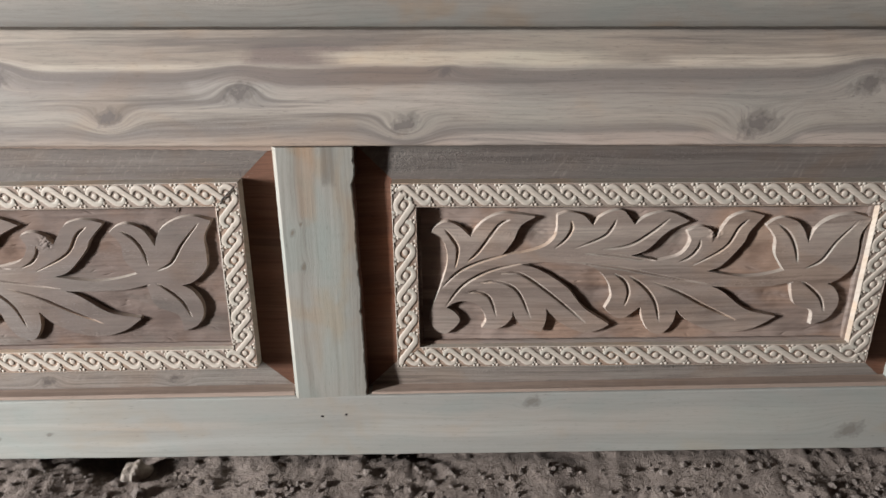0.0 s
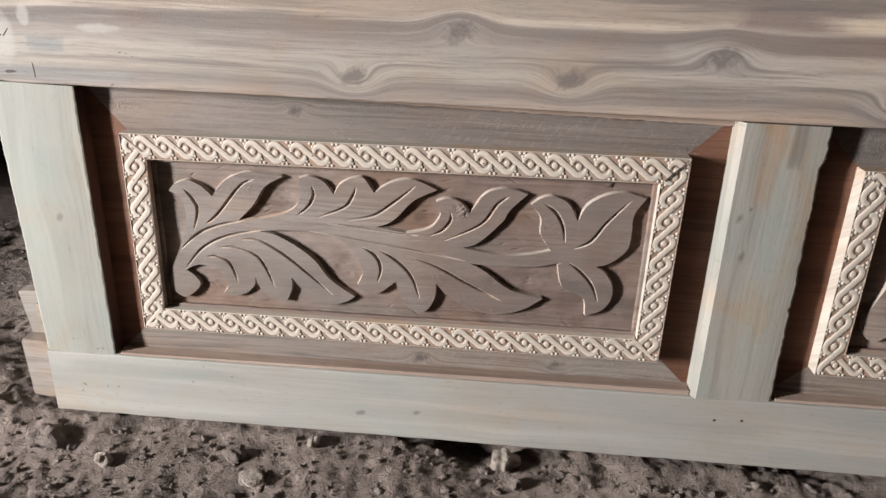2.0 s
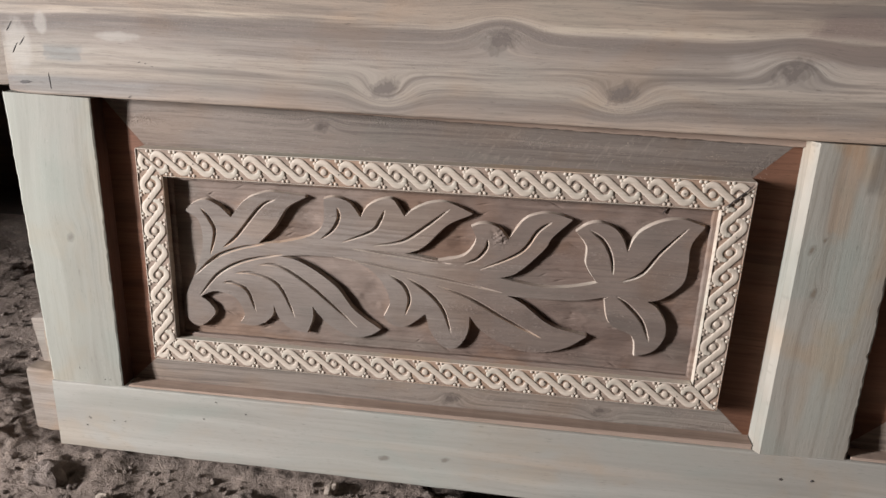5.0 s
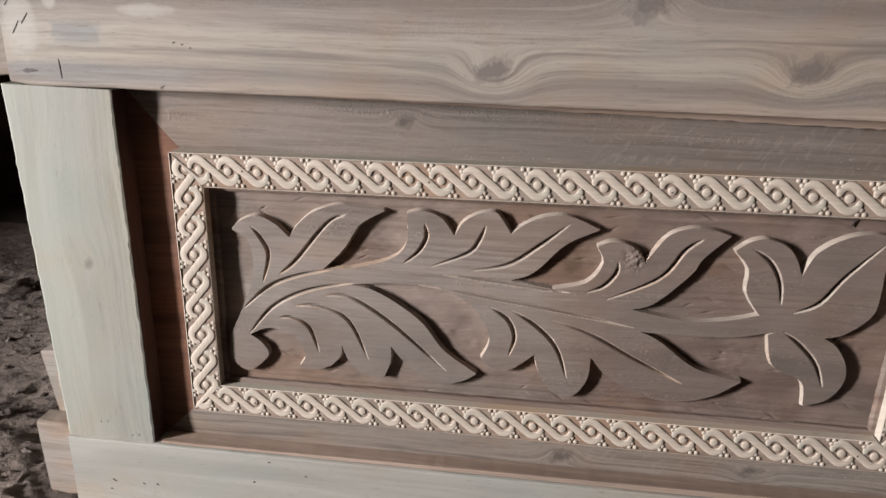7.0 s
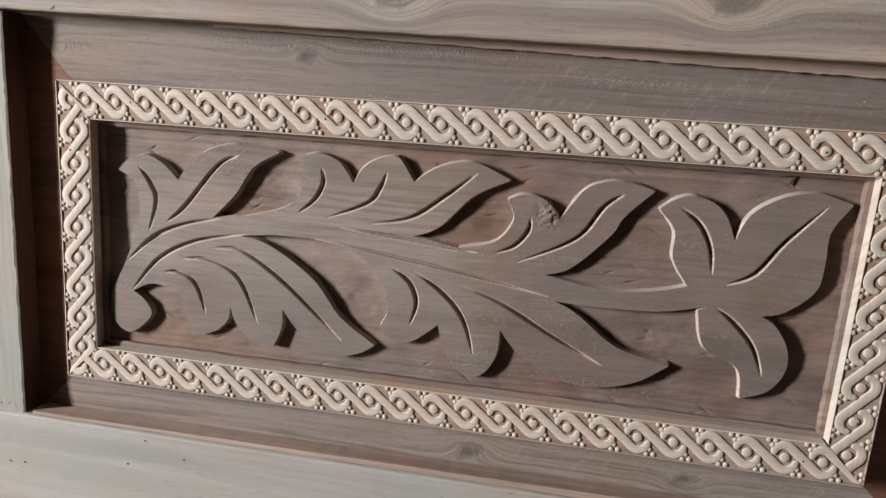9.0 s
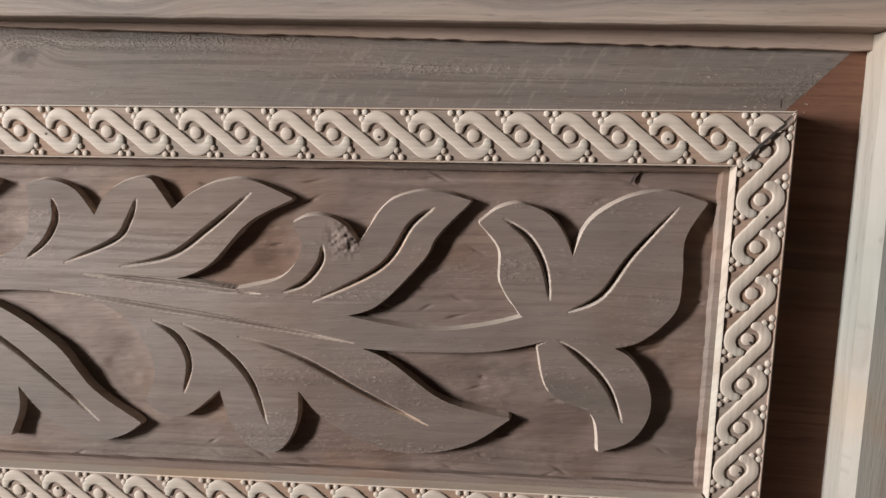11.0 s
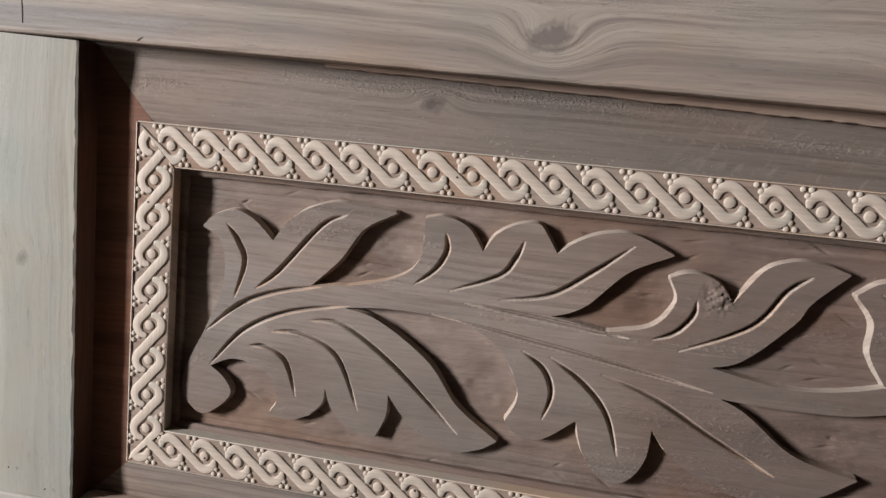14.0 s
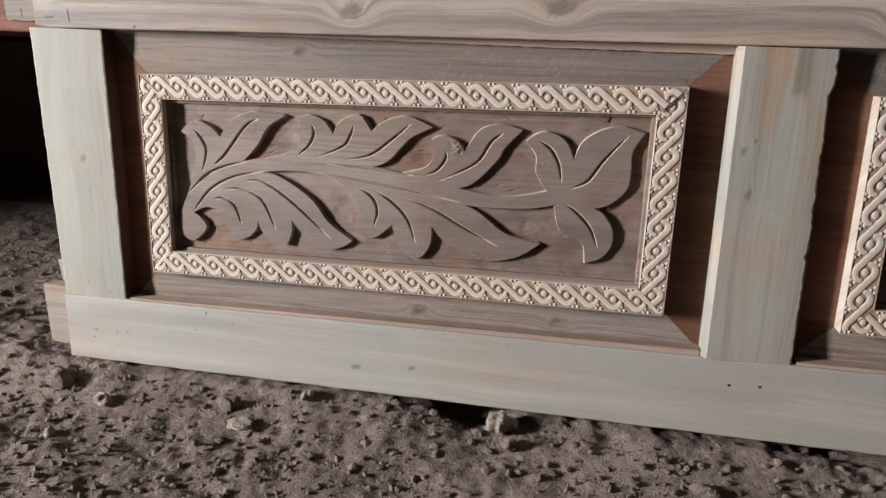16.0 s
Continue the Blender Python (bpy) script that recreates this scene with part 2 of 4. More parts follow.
M_BOT = wood("teak_bottom_rail", (0.475, 0.45, 0.40), (0.405, 0.378, 0.332), (0.24, 0.208, 0.175), knots=((0.79, 0.1, 0.008, -0.6), (1.12, 0.062, 0.012, 0.5), (0.245, 0.061, 0.0035, 0.5), (0.30, 0.066, 0.003, 0.5)), seed=4.2, band=9.0, darkness=0.18, blush=0.45, green=0.14, fibre=0.1, fuzz=0.00022, tear=0.2,
             patches=((-0.045, 0.13, 0.081, 0.0945, 0.0, (0.33, 0.32, 0.28), 0.5), (0.2, 0.5, 0.070, 0.079, 0.0, (0.50, 0.43, 0.36), 0.5), (0.62, 1.1, 0.06, 0.09, 0.0, (0.55, 0.475, 0.40), 0.45)))
M_STILE = wood("teak_stile", (0.425, 0.415, 0.36), (0.365, 0.353, 0.303), (0.24, 0.215, 0.18), along="z", knots=((0.243, -0.033, 0.0042, 0.9),), seed=9.4, band=12.0, darkness=0.36, sway=0.06, blush=0.4, green=0.24, fibre=0.1, fuzz=0.00018, tear=0.3,
               patches=((0.31, 0.37, -0.08, -0.01, 0.0, (0.42, 0.385, 0.335), 0.5), (0.12, 0.23, -0.045, -0.028, 0.05, (0.32, 0.30, 0.25), 0.45)))
M_MID = wood("teak_middle_stile", (0.46, 0.425, 0.365), (0.385, 0.352, 0.30), (0.235, 0.185, 0.138), along="z", knots=((0.283, 0.564, 0.0035, 0.6), (0.291, 0.572, 0.002, 0.5), (0.25, 0.572, 0.0035, 0.6)), seed=2.8, band=16.0, darkness=0.34, green=0.14, fibre=0.14, fuzz=0.00025, sway=0.03,
             patches=((0.295, 0.38, 0.572, 0.588, 0.0, (0.47, 0.335, 0.235), 0.75), (0.328, 0.38, 0.594, 0.606, 0.0, (0.23, 0.20, 0.17), 0.8), (0.13, 0.30, 0.583, 0.612, 0.0, (0.42, 0.43, 0.375), 0.5)))
# the carving is darker towards its bottom and its right
LEAF_DARK = ((-0.1, 0.5, -0.03, 0.052, 0.0, (0.235, 0.190, 0.163), 0.55), (0.27, 0.55, -0.02, 0.17, 0.3, (0.222, 0.165, 0.136), 0.8))
M_LEAF = wood("carved_teak", (0.358, 0.300, 0.259), (0.292, 0.242, 0.208), (0.165, 0.125, 0.105), patches=LEAF_DARK, seed=6.1, band=10.0, darkness=0.55, rough=0.8, fibre=0.36, fuzz=0.0006, tear=0.7, blush=0.4)
M_LEAF_PINK = wood("carved_teak_pink", (0.42, 0.325, 0.265), (0.345, 0.262, 0.212), (0.19, 0.14, 0.115), patches=((-0.1, 0.5, 0.108, 0.122, 0.0, (0.55, 0.44, 0.36), 0.6),), seed=16.1, band=10.0, darkness=0.55, rough=0.8, fibre=0.36, fuzz=0.0006, tear=0.7, blush=0.4)
GROUND_DARK = ((0.24, 0.5, -0.02, 0.17, 0.3, (0.19, 0.130, 0.105), 0.7),)
M_GROUND = wood("carved_teak_ground", (0.345, 0.268, 0.224), (0.262, 0.198, 0.163), (0.14, 0.096, 0.078), patches=GROUND_DARK, seed=6.1, band=12.0, darkness=0.55, rough=0.85, fibre=0.22, fuzz=0.0004, tear=0.5)
M_GROUND_PINK = wood("carved_teak_ground_pink", (0.40, 0.295, 0.24), (0.31, 0.225, 0.182), (0.16, 0.112, 0.092), patches=((0.1, 0.5, 0.100, 0.122, 0.0, (0.50, 0.39, 0.32), 0.6),), seed=16.1, band=12.0, darkness=0.5, rough=0.85, fibre=0.22, fuzz=0.0004, tear=0.5)
M_CUT = wood("fresh_cut_teak", (0.62, 0.51, 0.425), (0.51, 0.41, 0.335), (0.26, 0.20, 0.155), seed=17.0, band=20.0, darkness=0.4, rough=0.85)
M_BEVEL = wood("teak_panel_bevel", (0.30, 0.247, 0.210), (0.222, 0.181, 0.155), (0.12, 0.095, 0.082), knots=((0.187, 0.349, 0.005, 0.8), (0.30, 0.118, 0.007, 0.9), (0.43, 0.121, 0.006, -0.8)), seed=8.5, band=16.0, darkness=0.65, rough=0.8, fuzz=0.0008, tear=0.9, scratch=0.3, blush=0.4, patches=((0.22, 1.4, 0.30, 0.38, 0.0, (0.165, 0.135, 0.115), 0.6), (-0.1, 1.4, 0.095, 0.142, 0.0, (0.36, 0.30, 0.25), 0.6)))
# the stile's unlit edge: teak with the shade mixed into its colour
M_EDGE_SHADE = wood("teak_edge_with_shade", (0.13, 0.062, 0.042), (0.095, 0.043, 0.028), (0.05, 0.022, 0.015), along="z", seed=5.9, band=12.0, darkness=0.4, rough=0.8)
M_END_SHADED = wood("teak_end_bevel_with_shade", (0.225, 0.108, 0.068), (0.168, 0.078, 0.047), (0.086, 0.038, 0.023), seed=5.5, band=12.0, darkness=0.4, rough=0.75)
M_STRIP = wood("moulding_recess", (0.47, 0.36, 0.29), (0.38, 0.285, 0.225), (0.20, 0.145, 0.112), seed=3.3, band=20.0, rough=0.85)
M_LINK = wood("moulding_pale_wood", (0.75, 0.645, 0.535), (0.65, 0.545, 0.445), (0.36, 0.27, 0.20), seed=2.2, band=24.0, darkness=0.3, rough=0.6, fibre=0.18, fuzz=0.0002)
M_BACK = wood("teak_back_panel", (0.45, 0.395, 0.33), (0.36, 0.31, 0.26), (0.20, 0.17, 0.145), patches=((0.25, 1.5, 0.42, 0.4495, 0.0, (0.27, 0.245, 0.21), 0.7),), tear=0.5, seed=12.0, band=9.0, darkness=0.35)
M_TENON = wood("sawn_tenon", (0.42, 0.36, 0.31), (0.34, 0.29, 0.245), (0.22, 0.175, 0.135), seed=15.0, band=18.0, darkness=0.4, rough=0.9, fuzz=0.0012)
M_RED = wood("red_brown_plank", (0.20, 0.075, 0.045), (0.15, 0.055, 0.034), (0.07, 0.028, 0.02), seed=21.0, band=8.0, darkness=0.5)
M_BROWN = wood("brown_plank", (0.16, 0.105, 0.07), (0.12, 0.078, 0.052), (0.06, 0.04, 0.028), seed=24.0, band=8.0, darkness=0.5)
M_WARM = wood("warm_brown_plank", (0.27, 0.155, 0.095), (0.20, 0.11, 0.066), (0.09, 0.05, 0.033), seed=44.0, band=8.0, darkness=0.5)
M_REBATE = wood("raw_reddish_teak", (0.52, 0.39, 0.31), (0.41, 0.30, 0.235), (0.22, 0.145, 0.105), seed=31.0, band=16.0, darkness=0.2, rough=0.85, blush=0.2, sway=0.004)
M_POST = wood("grey_sawn_post", (0.40, 0.36, 0.31), (0.31, 0.28, 0.24), (0.15, 0.13, 0.11), along="z", seed=27.0, band=30.0, darkness=0.5, rough=0.9)


def dirt(name, pale, dark, size=1.0):
    m = Nodes(name)
    p = m.place()
    big = m.noise(p, 5.0 * size, 4.0)
    small = m.noise(p, 75.0 * size, 7.0, 0.72)
    grit = m.noise(p, 520.0 * size, 4.0, 0.65)
    c = m.mix(m.range(big, 0.3, 0.7), pale, dark)
    c = m.mix(m.math("MULTIPLY", m.range(small, 0.45, 0.75), 0.6), c, tuple(1.55 * v for v in pale))
    c = m.mix(m.math("MULTIPLY", m.range(grit, 0.55, 0.75), 0.5), c, tuple(0.45 * v for v in dark))
    return m.done(c, 0.95, m.math("ADD", m.math("MULTIPLY", small, 1.0), m.math("MULTIPLY", grit, 0.45)), 1.0, 0.006)


M_DIRT = dirt("dry_earth", (0.235, 0.187, 0.156), (0.138, 0.107, 0.089))
# the outer floor is the same earth, darkened so it bounces less light
M_FLOOR = dirt("bounce_cutting_floor", (0.10, 0.078, 0.064), (0.065, 0.05, 0.041))
M_CLOD = dirt("earth_clods", (0.23, 0.187, 0.16), (0.145, 0.115, 0.098), 1.4)
M_STONE = dirt("pale_stone", (0.42, 0.35, 0.29), (0.30, 0.25, 0.21), 2.0)
# walls and roof: dark to give back little light, red to warm it
M_WALL = dirt("dark_red_bounce_wall", (0.075, 0.036, 0.025), (0.055, 0.026, 0.018), 0.4)
M_ROOF = dirt("light_damping_brown", (0.05, 0.038, 0.03), (0.035, 0.026, 0.021), 0.4)
m = Nodes("dark_nail")
M_NAIL = m.done((0.05, 0.042, 0.038), 0.5)
del m


# ---- builders ----
def mesh_object(name, verts, faces, material, parent=None, label="", smooth=False):
    me = bpy.data.meshes.new(name)
    me.from_pydata([tuple(v) for v in verts], [], faces)
    me.materials.append(material)
    if smooth:
        me.polygons.foreach_set("use_smooth", [True] * len(me.polygons))
    me.update()
    ob = new(name, me)
    ob.parent = parent
    return tagged(ob, label)


def part(name, bm, material, parent, label="", smooth=False):
    me = bpy.data.meshes.new(name)
    bmesh.ops.recalc_face_normals(bm, faces=bm.faces)
    bm.to_mesh(me)
    bm.free()
    me.materials.append(material)
    if smooth:
        me.polygons.foreach_set("use_smooth", [True] * len(me.polygons))
    ob = new(name, me)
    ob.parent = parent
    return tagged(ob, label)


def thing(name, at, label, category, group="", kind=""):
    ob = new(name)
    ob.empty_display_size = 0.05
    ob.location = at
    return tagged(ob, label, category, group, kind)


def board(tl, tr, br, bl, front, thick, along="x", arris=0.0018, wobble=0.0005, pieces=60, seed=0, rag=(), chamfer=None):
    """A sawn board from the four corners of its face (x, z): softened, slightly uneven arrises. rag: (edge 0 or 1, from, to, amount) chips."""
    rnd = random.Random(seed)
    bm = bmesh.new()
    rings = []
    tl, tr, br, bl = (Vector(c) for c in (tl, tr, br, bl))
    for n in range(pieces + 1):
        f = n / pieces
        a, b = (tl.lerp(tr, f), bl.lerp(br, f)) if along == "x" else (tr.lerp(br, f), tl.lerp(bl, f))
        w = (a - b).normalized()
        a = a + w * rnd.uniform(-wobble, wobble)
        b = b + w * rnd.uniform(-wobble, wobble)
        for edge, lo, hi, amount in rag:
            if lo <= f <= hi:
                if edge:
                    b = b + w * amount * rnd.uniform(0.3, 1.0)
                else:
                    a = a - w * amount * rnd.uniform(0.3, 1.0)
        r = arris * rnd.uniform(0.7, 1.3)
        y0, y1 = front, front + thick
        ring = []
        for p, y in ((a - w * r, y0), (a - w * r * 0.3, y0 + r * 0.3), (a, y0 + r), (a, y1 - r), (a - w * r, y1), (b + w * r, y1), (b, y1 - r), (b, y0 + r), (b + w * r * 0.3, y0 + r * 0.3), (b + w * r, y0)):
            ring.append((p, y))
        if chamfer:
            cw, cd = chamfer
            lift = 0.004  # the face stands proud along the chamfered edge
            ring[-3:] = [(b, y0 + cd - lift), (b + w * cw * 0.45, y0 + cd * 0.42 - lift), (b + w * cw, y0 - lift)]
        rings.append([bm.verts.new((p.x, y, p.y)) for p, y in ring])
    for p, q in zip(rings, rings[1:]):
        for i in range(len(p)):
            j = (i + 1) % len(p)
            bm.faces.new((p[i], p[j], q[j], q[i]))
    bm.faces.new(rings[0])
    bm.faces.new(list(reversed(rings[-1])))
    return bm


def lattice(nx, ny, cells_x, cells_y, rng):
    """Smooth random field of nx by ny samples over a lattice of cells."""
    g = rng.random((cells_y + 2, cells_x + 2))
    fx, fy = np.linspace(0, cells_x, nx), np.linspace(0, cells_y, ny)
    ix, iy = np.minimum(fx.astype(int), cells_x), np.minimum(fy.astype(int), cells_y)
    tx, ty = fx - ix, fy - iy
    tx, ty = tx * tx * (3 - 2 * tx), (ty * ty * (3 - 2 * ty))[:, None]
    a, b = g[iy][:, ix], g[iy][:, ix + 1]
    c, d = g[iy + 1][:, ix], g[iy + 1][:, ix + 1]
    return (a * (1 - tx) + b * tx) * (1 - ty) + (c * (1 - tx) + d * tx) * ty - 0.5


# ---- the shed: unseen, added to shape the light; closed, with a wide doorway ----
X0, X1, Y0, Y1, TOP = -1.75, 3.6, -3.2, 2.4, 2.9


def block(name, lo, hi, material, label="", category="", kind="structure", parent=None):
    bm = bmesh.new()
    bmesh.ops.create_cube(bm, size=1.0)
    for v in bm.verts:
        v.co = Vector([l + (c + 0.5) * (h - l) for l, h, c in zip(lo, hi, v.co)])
    ob = part(name, bm, material, parent)
    return tagged(ob, label, category, "", kind if parent is None else "")


block("wall_back", (X0, Y1, -0.05), (X1, Y1 + 0.2, TOP), M_ROOF, "added back wall, coloured dark to stand for deep shade", "wall")
block("wall_front", (X0, Y0 - 0.2, -0.05), (X1, Y0, TOP), M_WALL, "unseen front wall, added in dark red to dim bounce light", "wall")
block("wall_right", (X1, Y0 - 0.2, -0.05), (X1 + 0.2, Y1 + 0.2, TOP), M_WALL, "unseen side wall, added in dark red to dim bounce light", "wall")
left = thing("wall_left", (0, 0, 0), "unseen dark red wall, added with a doorway to bound light", "wall", kind="structure")
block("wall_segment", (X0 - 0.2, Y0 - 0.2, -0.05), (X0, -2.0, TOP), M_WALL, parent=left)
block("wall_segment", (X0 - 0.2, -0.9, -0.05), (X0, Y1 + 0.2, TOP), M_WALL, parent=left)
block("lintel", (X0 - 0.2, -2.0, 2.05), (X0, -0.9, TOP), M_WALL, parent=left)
block("ceiling", (X0 - 0.2, Y0 - 0.2, TOP), (X1 + 0.2, Y1 + 0.2, TOP + 0.1), M_ROOF, "unseen ceiling, added in dark brown to dim bounce light", "ceiling")


# ---- the earth floor ----
def field_at(x, y, cell, rng):
    """Smooth random field at the crossings of two rising lists of places, with the given cell size."""
    fx, fy = (x - x[0]) / cell, (y - y[0]) / cell
    g = rng.random((int(fy[-1]) + 3, int(fx[-1]) + 3))
    ix, iy = fx.astype(int), fy.astype(int)
    tx, ty = fx - ix, (fy - iy)[:, None]
    tx, ty = tx * tx * (3 - 2 * tx), ty * ty * (3 - 2 * ty)
    a, b, c, d = g[iy][:, ix], g[iy][:, ix + 1], g[iy + 1][:, ix], g[iy + 1][:, ix + 1]
    return (a * (1 - tx) + b * tx) * (1 - ty) + (c * (1 - tx) + d * tx) * ty - 0.5


def earth(name, material):
    """The floor near the panels: trodden dry earth, crumbling and uneven, finest where it is open to view."""
    rng = np.random.default_rng(5)
    xs = np.arange(-1.3, 1.7, 0.0034)
    ys = np.concatenate([np.arange(-0.7, -0.36, 0.008), np.arange(-0.36, 0.05, 0.0029), np.arange(0.05, 0.45, 0.004), np.arange(0.45, 0.8, 0.008)])
    x, y = np.meshgrid(xs, ys)
    h = 0.008 * field_at(xs, ys, 0.23, rng) + 0.005 * field_at(xs, ys, 0.08, rng) + 0.006 * field_at(xs, ys, 0.033, rng)
    # lumps with creases between them, at three sizes, in patches
    patch = np.clip(0.75 + 1.2 * field_at(xs, ys, 0.07, rng), 0.15, 1.3)
    patch = patch * (1 + 0.3 / (1 + np.exp((x + 0.1) / 0.03)))
    for cell, amp in ((0.038, 0.0075), (0.021, 0.0060), (0.012, 0.0048), (0.0072, 0.0047)):
        f = field_at(xs, ys, cell, rng) + 0.4 * field_at(xs, ys, cell * 0.61, rng)
        h += amp * patch * (0.25 - np.abs(f))
    h += 0.0018 * (rng.random(x.shape) - 0.5) * patch
    # the earth is banked up under the foot of the panels, with a hollow
    h += np.exp(-(np.maximum(np.abs(y - 0.04) - 0.03, 0) / 0.06) ** 2) * 0.026
    h -= np.exp(-((x - 0.36) / 0.035) ** 2 - ((y - 0.03) / 0.04) ** 2) * 0.024
    edge = np.minimum(np.minimum(x - xs[0], xs[-1] - x), np.minimum(y - ys[0], ys[-1] - y))
    h *= np.clip(edge / 0.1, 0, 1)
    h = np.where((y > -0.002) & (y < 0.085) & (x > -0.12), np.minimum(h, 0.0345), h)
    ny, nx = x.shape
    verts = np.stack([x, y, h], -1).reshape(-1, 3)
    i = np.arange(nx * ny).reshape(ny, nx)
    faces = np.stack([i[:-1, :-1], i[:-1, 1:], i[1:, 1:], i[1:, :-1]], -1).reshape(-1, 4)
    return mesh_object(name, verts.tolist(), faces.tolist(), material, smooth=True), (xs, ys, h)


near, HEIGHTS = earth("ground", M_DIRT)
tagged(near, "trodden dry brown earth floor with crumbs and clods", "ground", kind="structure")
rim = [(HEIGHTS[0][a], HEIGHTS[1][b]) for a, b in ((0, 0), (-1, 0), (-1, -1), (0, -1))]
far = [(X0 - 6, Y0 - 6), (X1 + 6, Y0 - 6), (X1 + 6, Y1 + 6), (X0 - 6, Y1 + 6)]
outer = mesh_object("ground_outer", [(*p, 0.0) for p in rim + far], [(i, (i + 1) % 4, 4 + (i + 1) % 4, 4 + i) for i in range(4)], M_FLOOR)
tagged(outer, "outer earth floor, darkened out of view to cut bounce light", "ground", kind="structure")


def floor_at(x, y):
    xs, ys, h = HEIGHTS
    return float(h[min(int(np.searchsorted(ys, y)), len(ys) - 1), min(int(np.searchsorted(xs, x)), len(xs) - 1)])


def lump(bm, at, size, rnd, flat=0.7, detail=3):
    """A broken clod or stone: a jittered, faceted lump."""
    made = bmesh.ops.create_icosphere(bm, subdivisions=detail, radius=1.0)["verts"]
    turn = Euler((rnd.uniform(0, 6), rnd.uniform(0, 6), rnd.uniform(0, 6))).to_matrix()
    stretch = Vector((rnd.uniform(0.7, 1.3), rnd.uniform(0.7, 1.3), flat))
    wave = rnd.random()
    for v in made:
        d = v.co
        bulge = 1 + 0.2 * math.sin(3.1 * d.x + 5 * wave) * math.cos(2.7 * d.y + 3 * wave) + 0.13 * math.sin(6.3 * d.z + 4.1 * d.x + 9 * wave)
        c = turn @ d * bulge * rnd.uniform(0.93, 1.05)
        v.co = Vector(at) + Vector([c[k] * stretch[k] * size for k in range(3)])


def scatter(name, count, lo, hi, sizes, material, seed, label):
    rnd = random.Random(seed)
    base = bmesh.new()
    bmesh.ops.create_icosphere(base, subdivisions=1, radius=1.0)
    base.verts.ensure_lookup_table()
    shape = np.array([v.co[:] for v in base.verts])
    tris = np.array([[v.index for v in f.verts] for f in base.faces])
    base.free()
    rng = np.random.default_rng(seed)
    verts, faces = [], []
    for n in range(count):
        x, y = rnd.uniform(lo[0], hi[0]), rnd.uniform(lo[1], hi[1])
        if -0.005 < y < 0.09 and x > -0.13:
            continue
        s = sizes[0] + (sizes[1] - sizes[0]) * rnd.random() ** 5
        q = shape * rng.uniform(0.65, 1.2, (len(shape), 1)) * np.array([rnd.uniform(0.7, 1.35), rnd.uniform(0.7, 1.35), rnd.uniform(0.5, 0.9)]) * s
        c, d = math.cos(n), math.sin(n)
        q = np.stack([q[:, 0] * c - q[:, 1] * d, q[:, 0] * d + q[:, 1] * c, q[:, 2]], -1) + np.array([x, y, floor_at(x, y) + s * 0.1])
        faces.append(tris + len(verts) * len(shape))
        verts.append(q)
    ob = mesh_object(name, np.concatenate(verts).tolist(), np.concatenate(faces).tolist(), material)
    return tagged(ob, label, "earth crumbs", kind="stuff")


scatter("earth_crumbs", 17000, (-0.75, -0.36), (1.35, -0.004), (0.0006, 0.0048), M_CLOD, 11, "loose crumbs of dry brown earth on the floor")
scatter("earth_crumbs", 2600, (-0.9, 0.02), (-0.09, 0.6), (0.0008, 0.006), M_CLOD, 12, "loose crumbs of dry brown earth beside the panels")


def stone(at, size, seed, label, material=M_STONE, flat=0.75, rise=0.5):
    bm = bmesh.new()
    rnd = random.Random(seed)
    lump(bm, (0, 0, 0), size, rnd, flat)
    ob = part("stone", bm, material, None)
    ob.location = (at[0], at[1], floor_at(*at) + size * rise)
    return tagged(ob, label, "stone", "stones on the floor")


stone((0.386, -0.012), 0.0125, 3, "pale broken stone at the foot of the panel")
stone((0.398, -0.038), 0.008, 4, "small brown clod at the foot of the panel", M_CLOD)
stone((0.150, -0.052), 0.010, 5, "narrow pale chip of stone on the earth", flat=0.4)
stone((0.004, -0.050), 0.009, 6, "pale angular chip of stone on the earth")
stone((-0.02, -0.095), 0.007, 7, "small pale pebble on the earth")
stone((-0.065, -0.03), 0.017, 8, "half-sunk brown clod of earth", M_CLOD, rise=0.1)
stone((0.125, -0.03), 0.009, 9, "dark crumbly clod by the rail", M_CLOD)
stone((0.2, -0.012), 0.007, 10, "small grey pebble by the rail")
stone((0.56, -0.055), 0.009, 13, "brown clod of earth on the floor", M_CLOD)
stone((0.83, -0.05), 0.008, 14, "flat pale splinter of stone on the earth", flat=0.3)


# ---- the carving: leaves drawn in millimetres from the field's lower corner ----
ORNAMENTS = []


def ornament(name, outline, corners, veins):
    ORNAMENTS.append((name, outline, corners, veins))


ornament("palmette_leaf", [(14, 115), (20, 121), (31, 125), (42, 121), (53, 111), (59, 120), (69, 129), (84, 135), (100, 135), (117, 134), (101, 124), (90, 107), (76, 92), (34, 74), (17, 57), (27, 85), (25, 107)], [0, 4, 9, 12, 14],
         [[(27, 118), (34, 109), (38, 98), (33, 78)],
          [(45, 85), (57, 96), (79, 123), (92, 130)],
          [(18, 58), (36, 75), (57, 85), (81, 91)]])
ornament("triple_leaf", [(133, 133), (142, 135), (154, 131), (163, 119), (169, 129), (178, 135), (188, 137), (193, 132), (199, 123), (209, 131), (221, 136), (235, 137), (253, 130), (233, 119), (214, 99), (194, 91), (169, 93), (139, 95), (88, 91), (119, 100), (132, 112)], [0, 3, 8, 12, 15, 18],
         [[(144, 127), (145, 118), (140, 108), (130, 99)],
          [(183, 128), (179, 118), (172, 109), (148, 98)],
          [(235, 132), (216, 116), (198, 103), (174, 97)],
          [(156, 93), (189, 91), (231, 87), (273, 79)]])
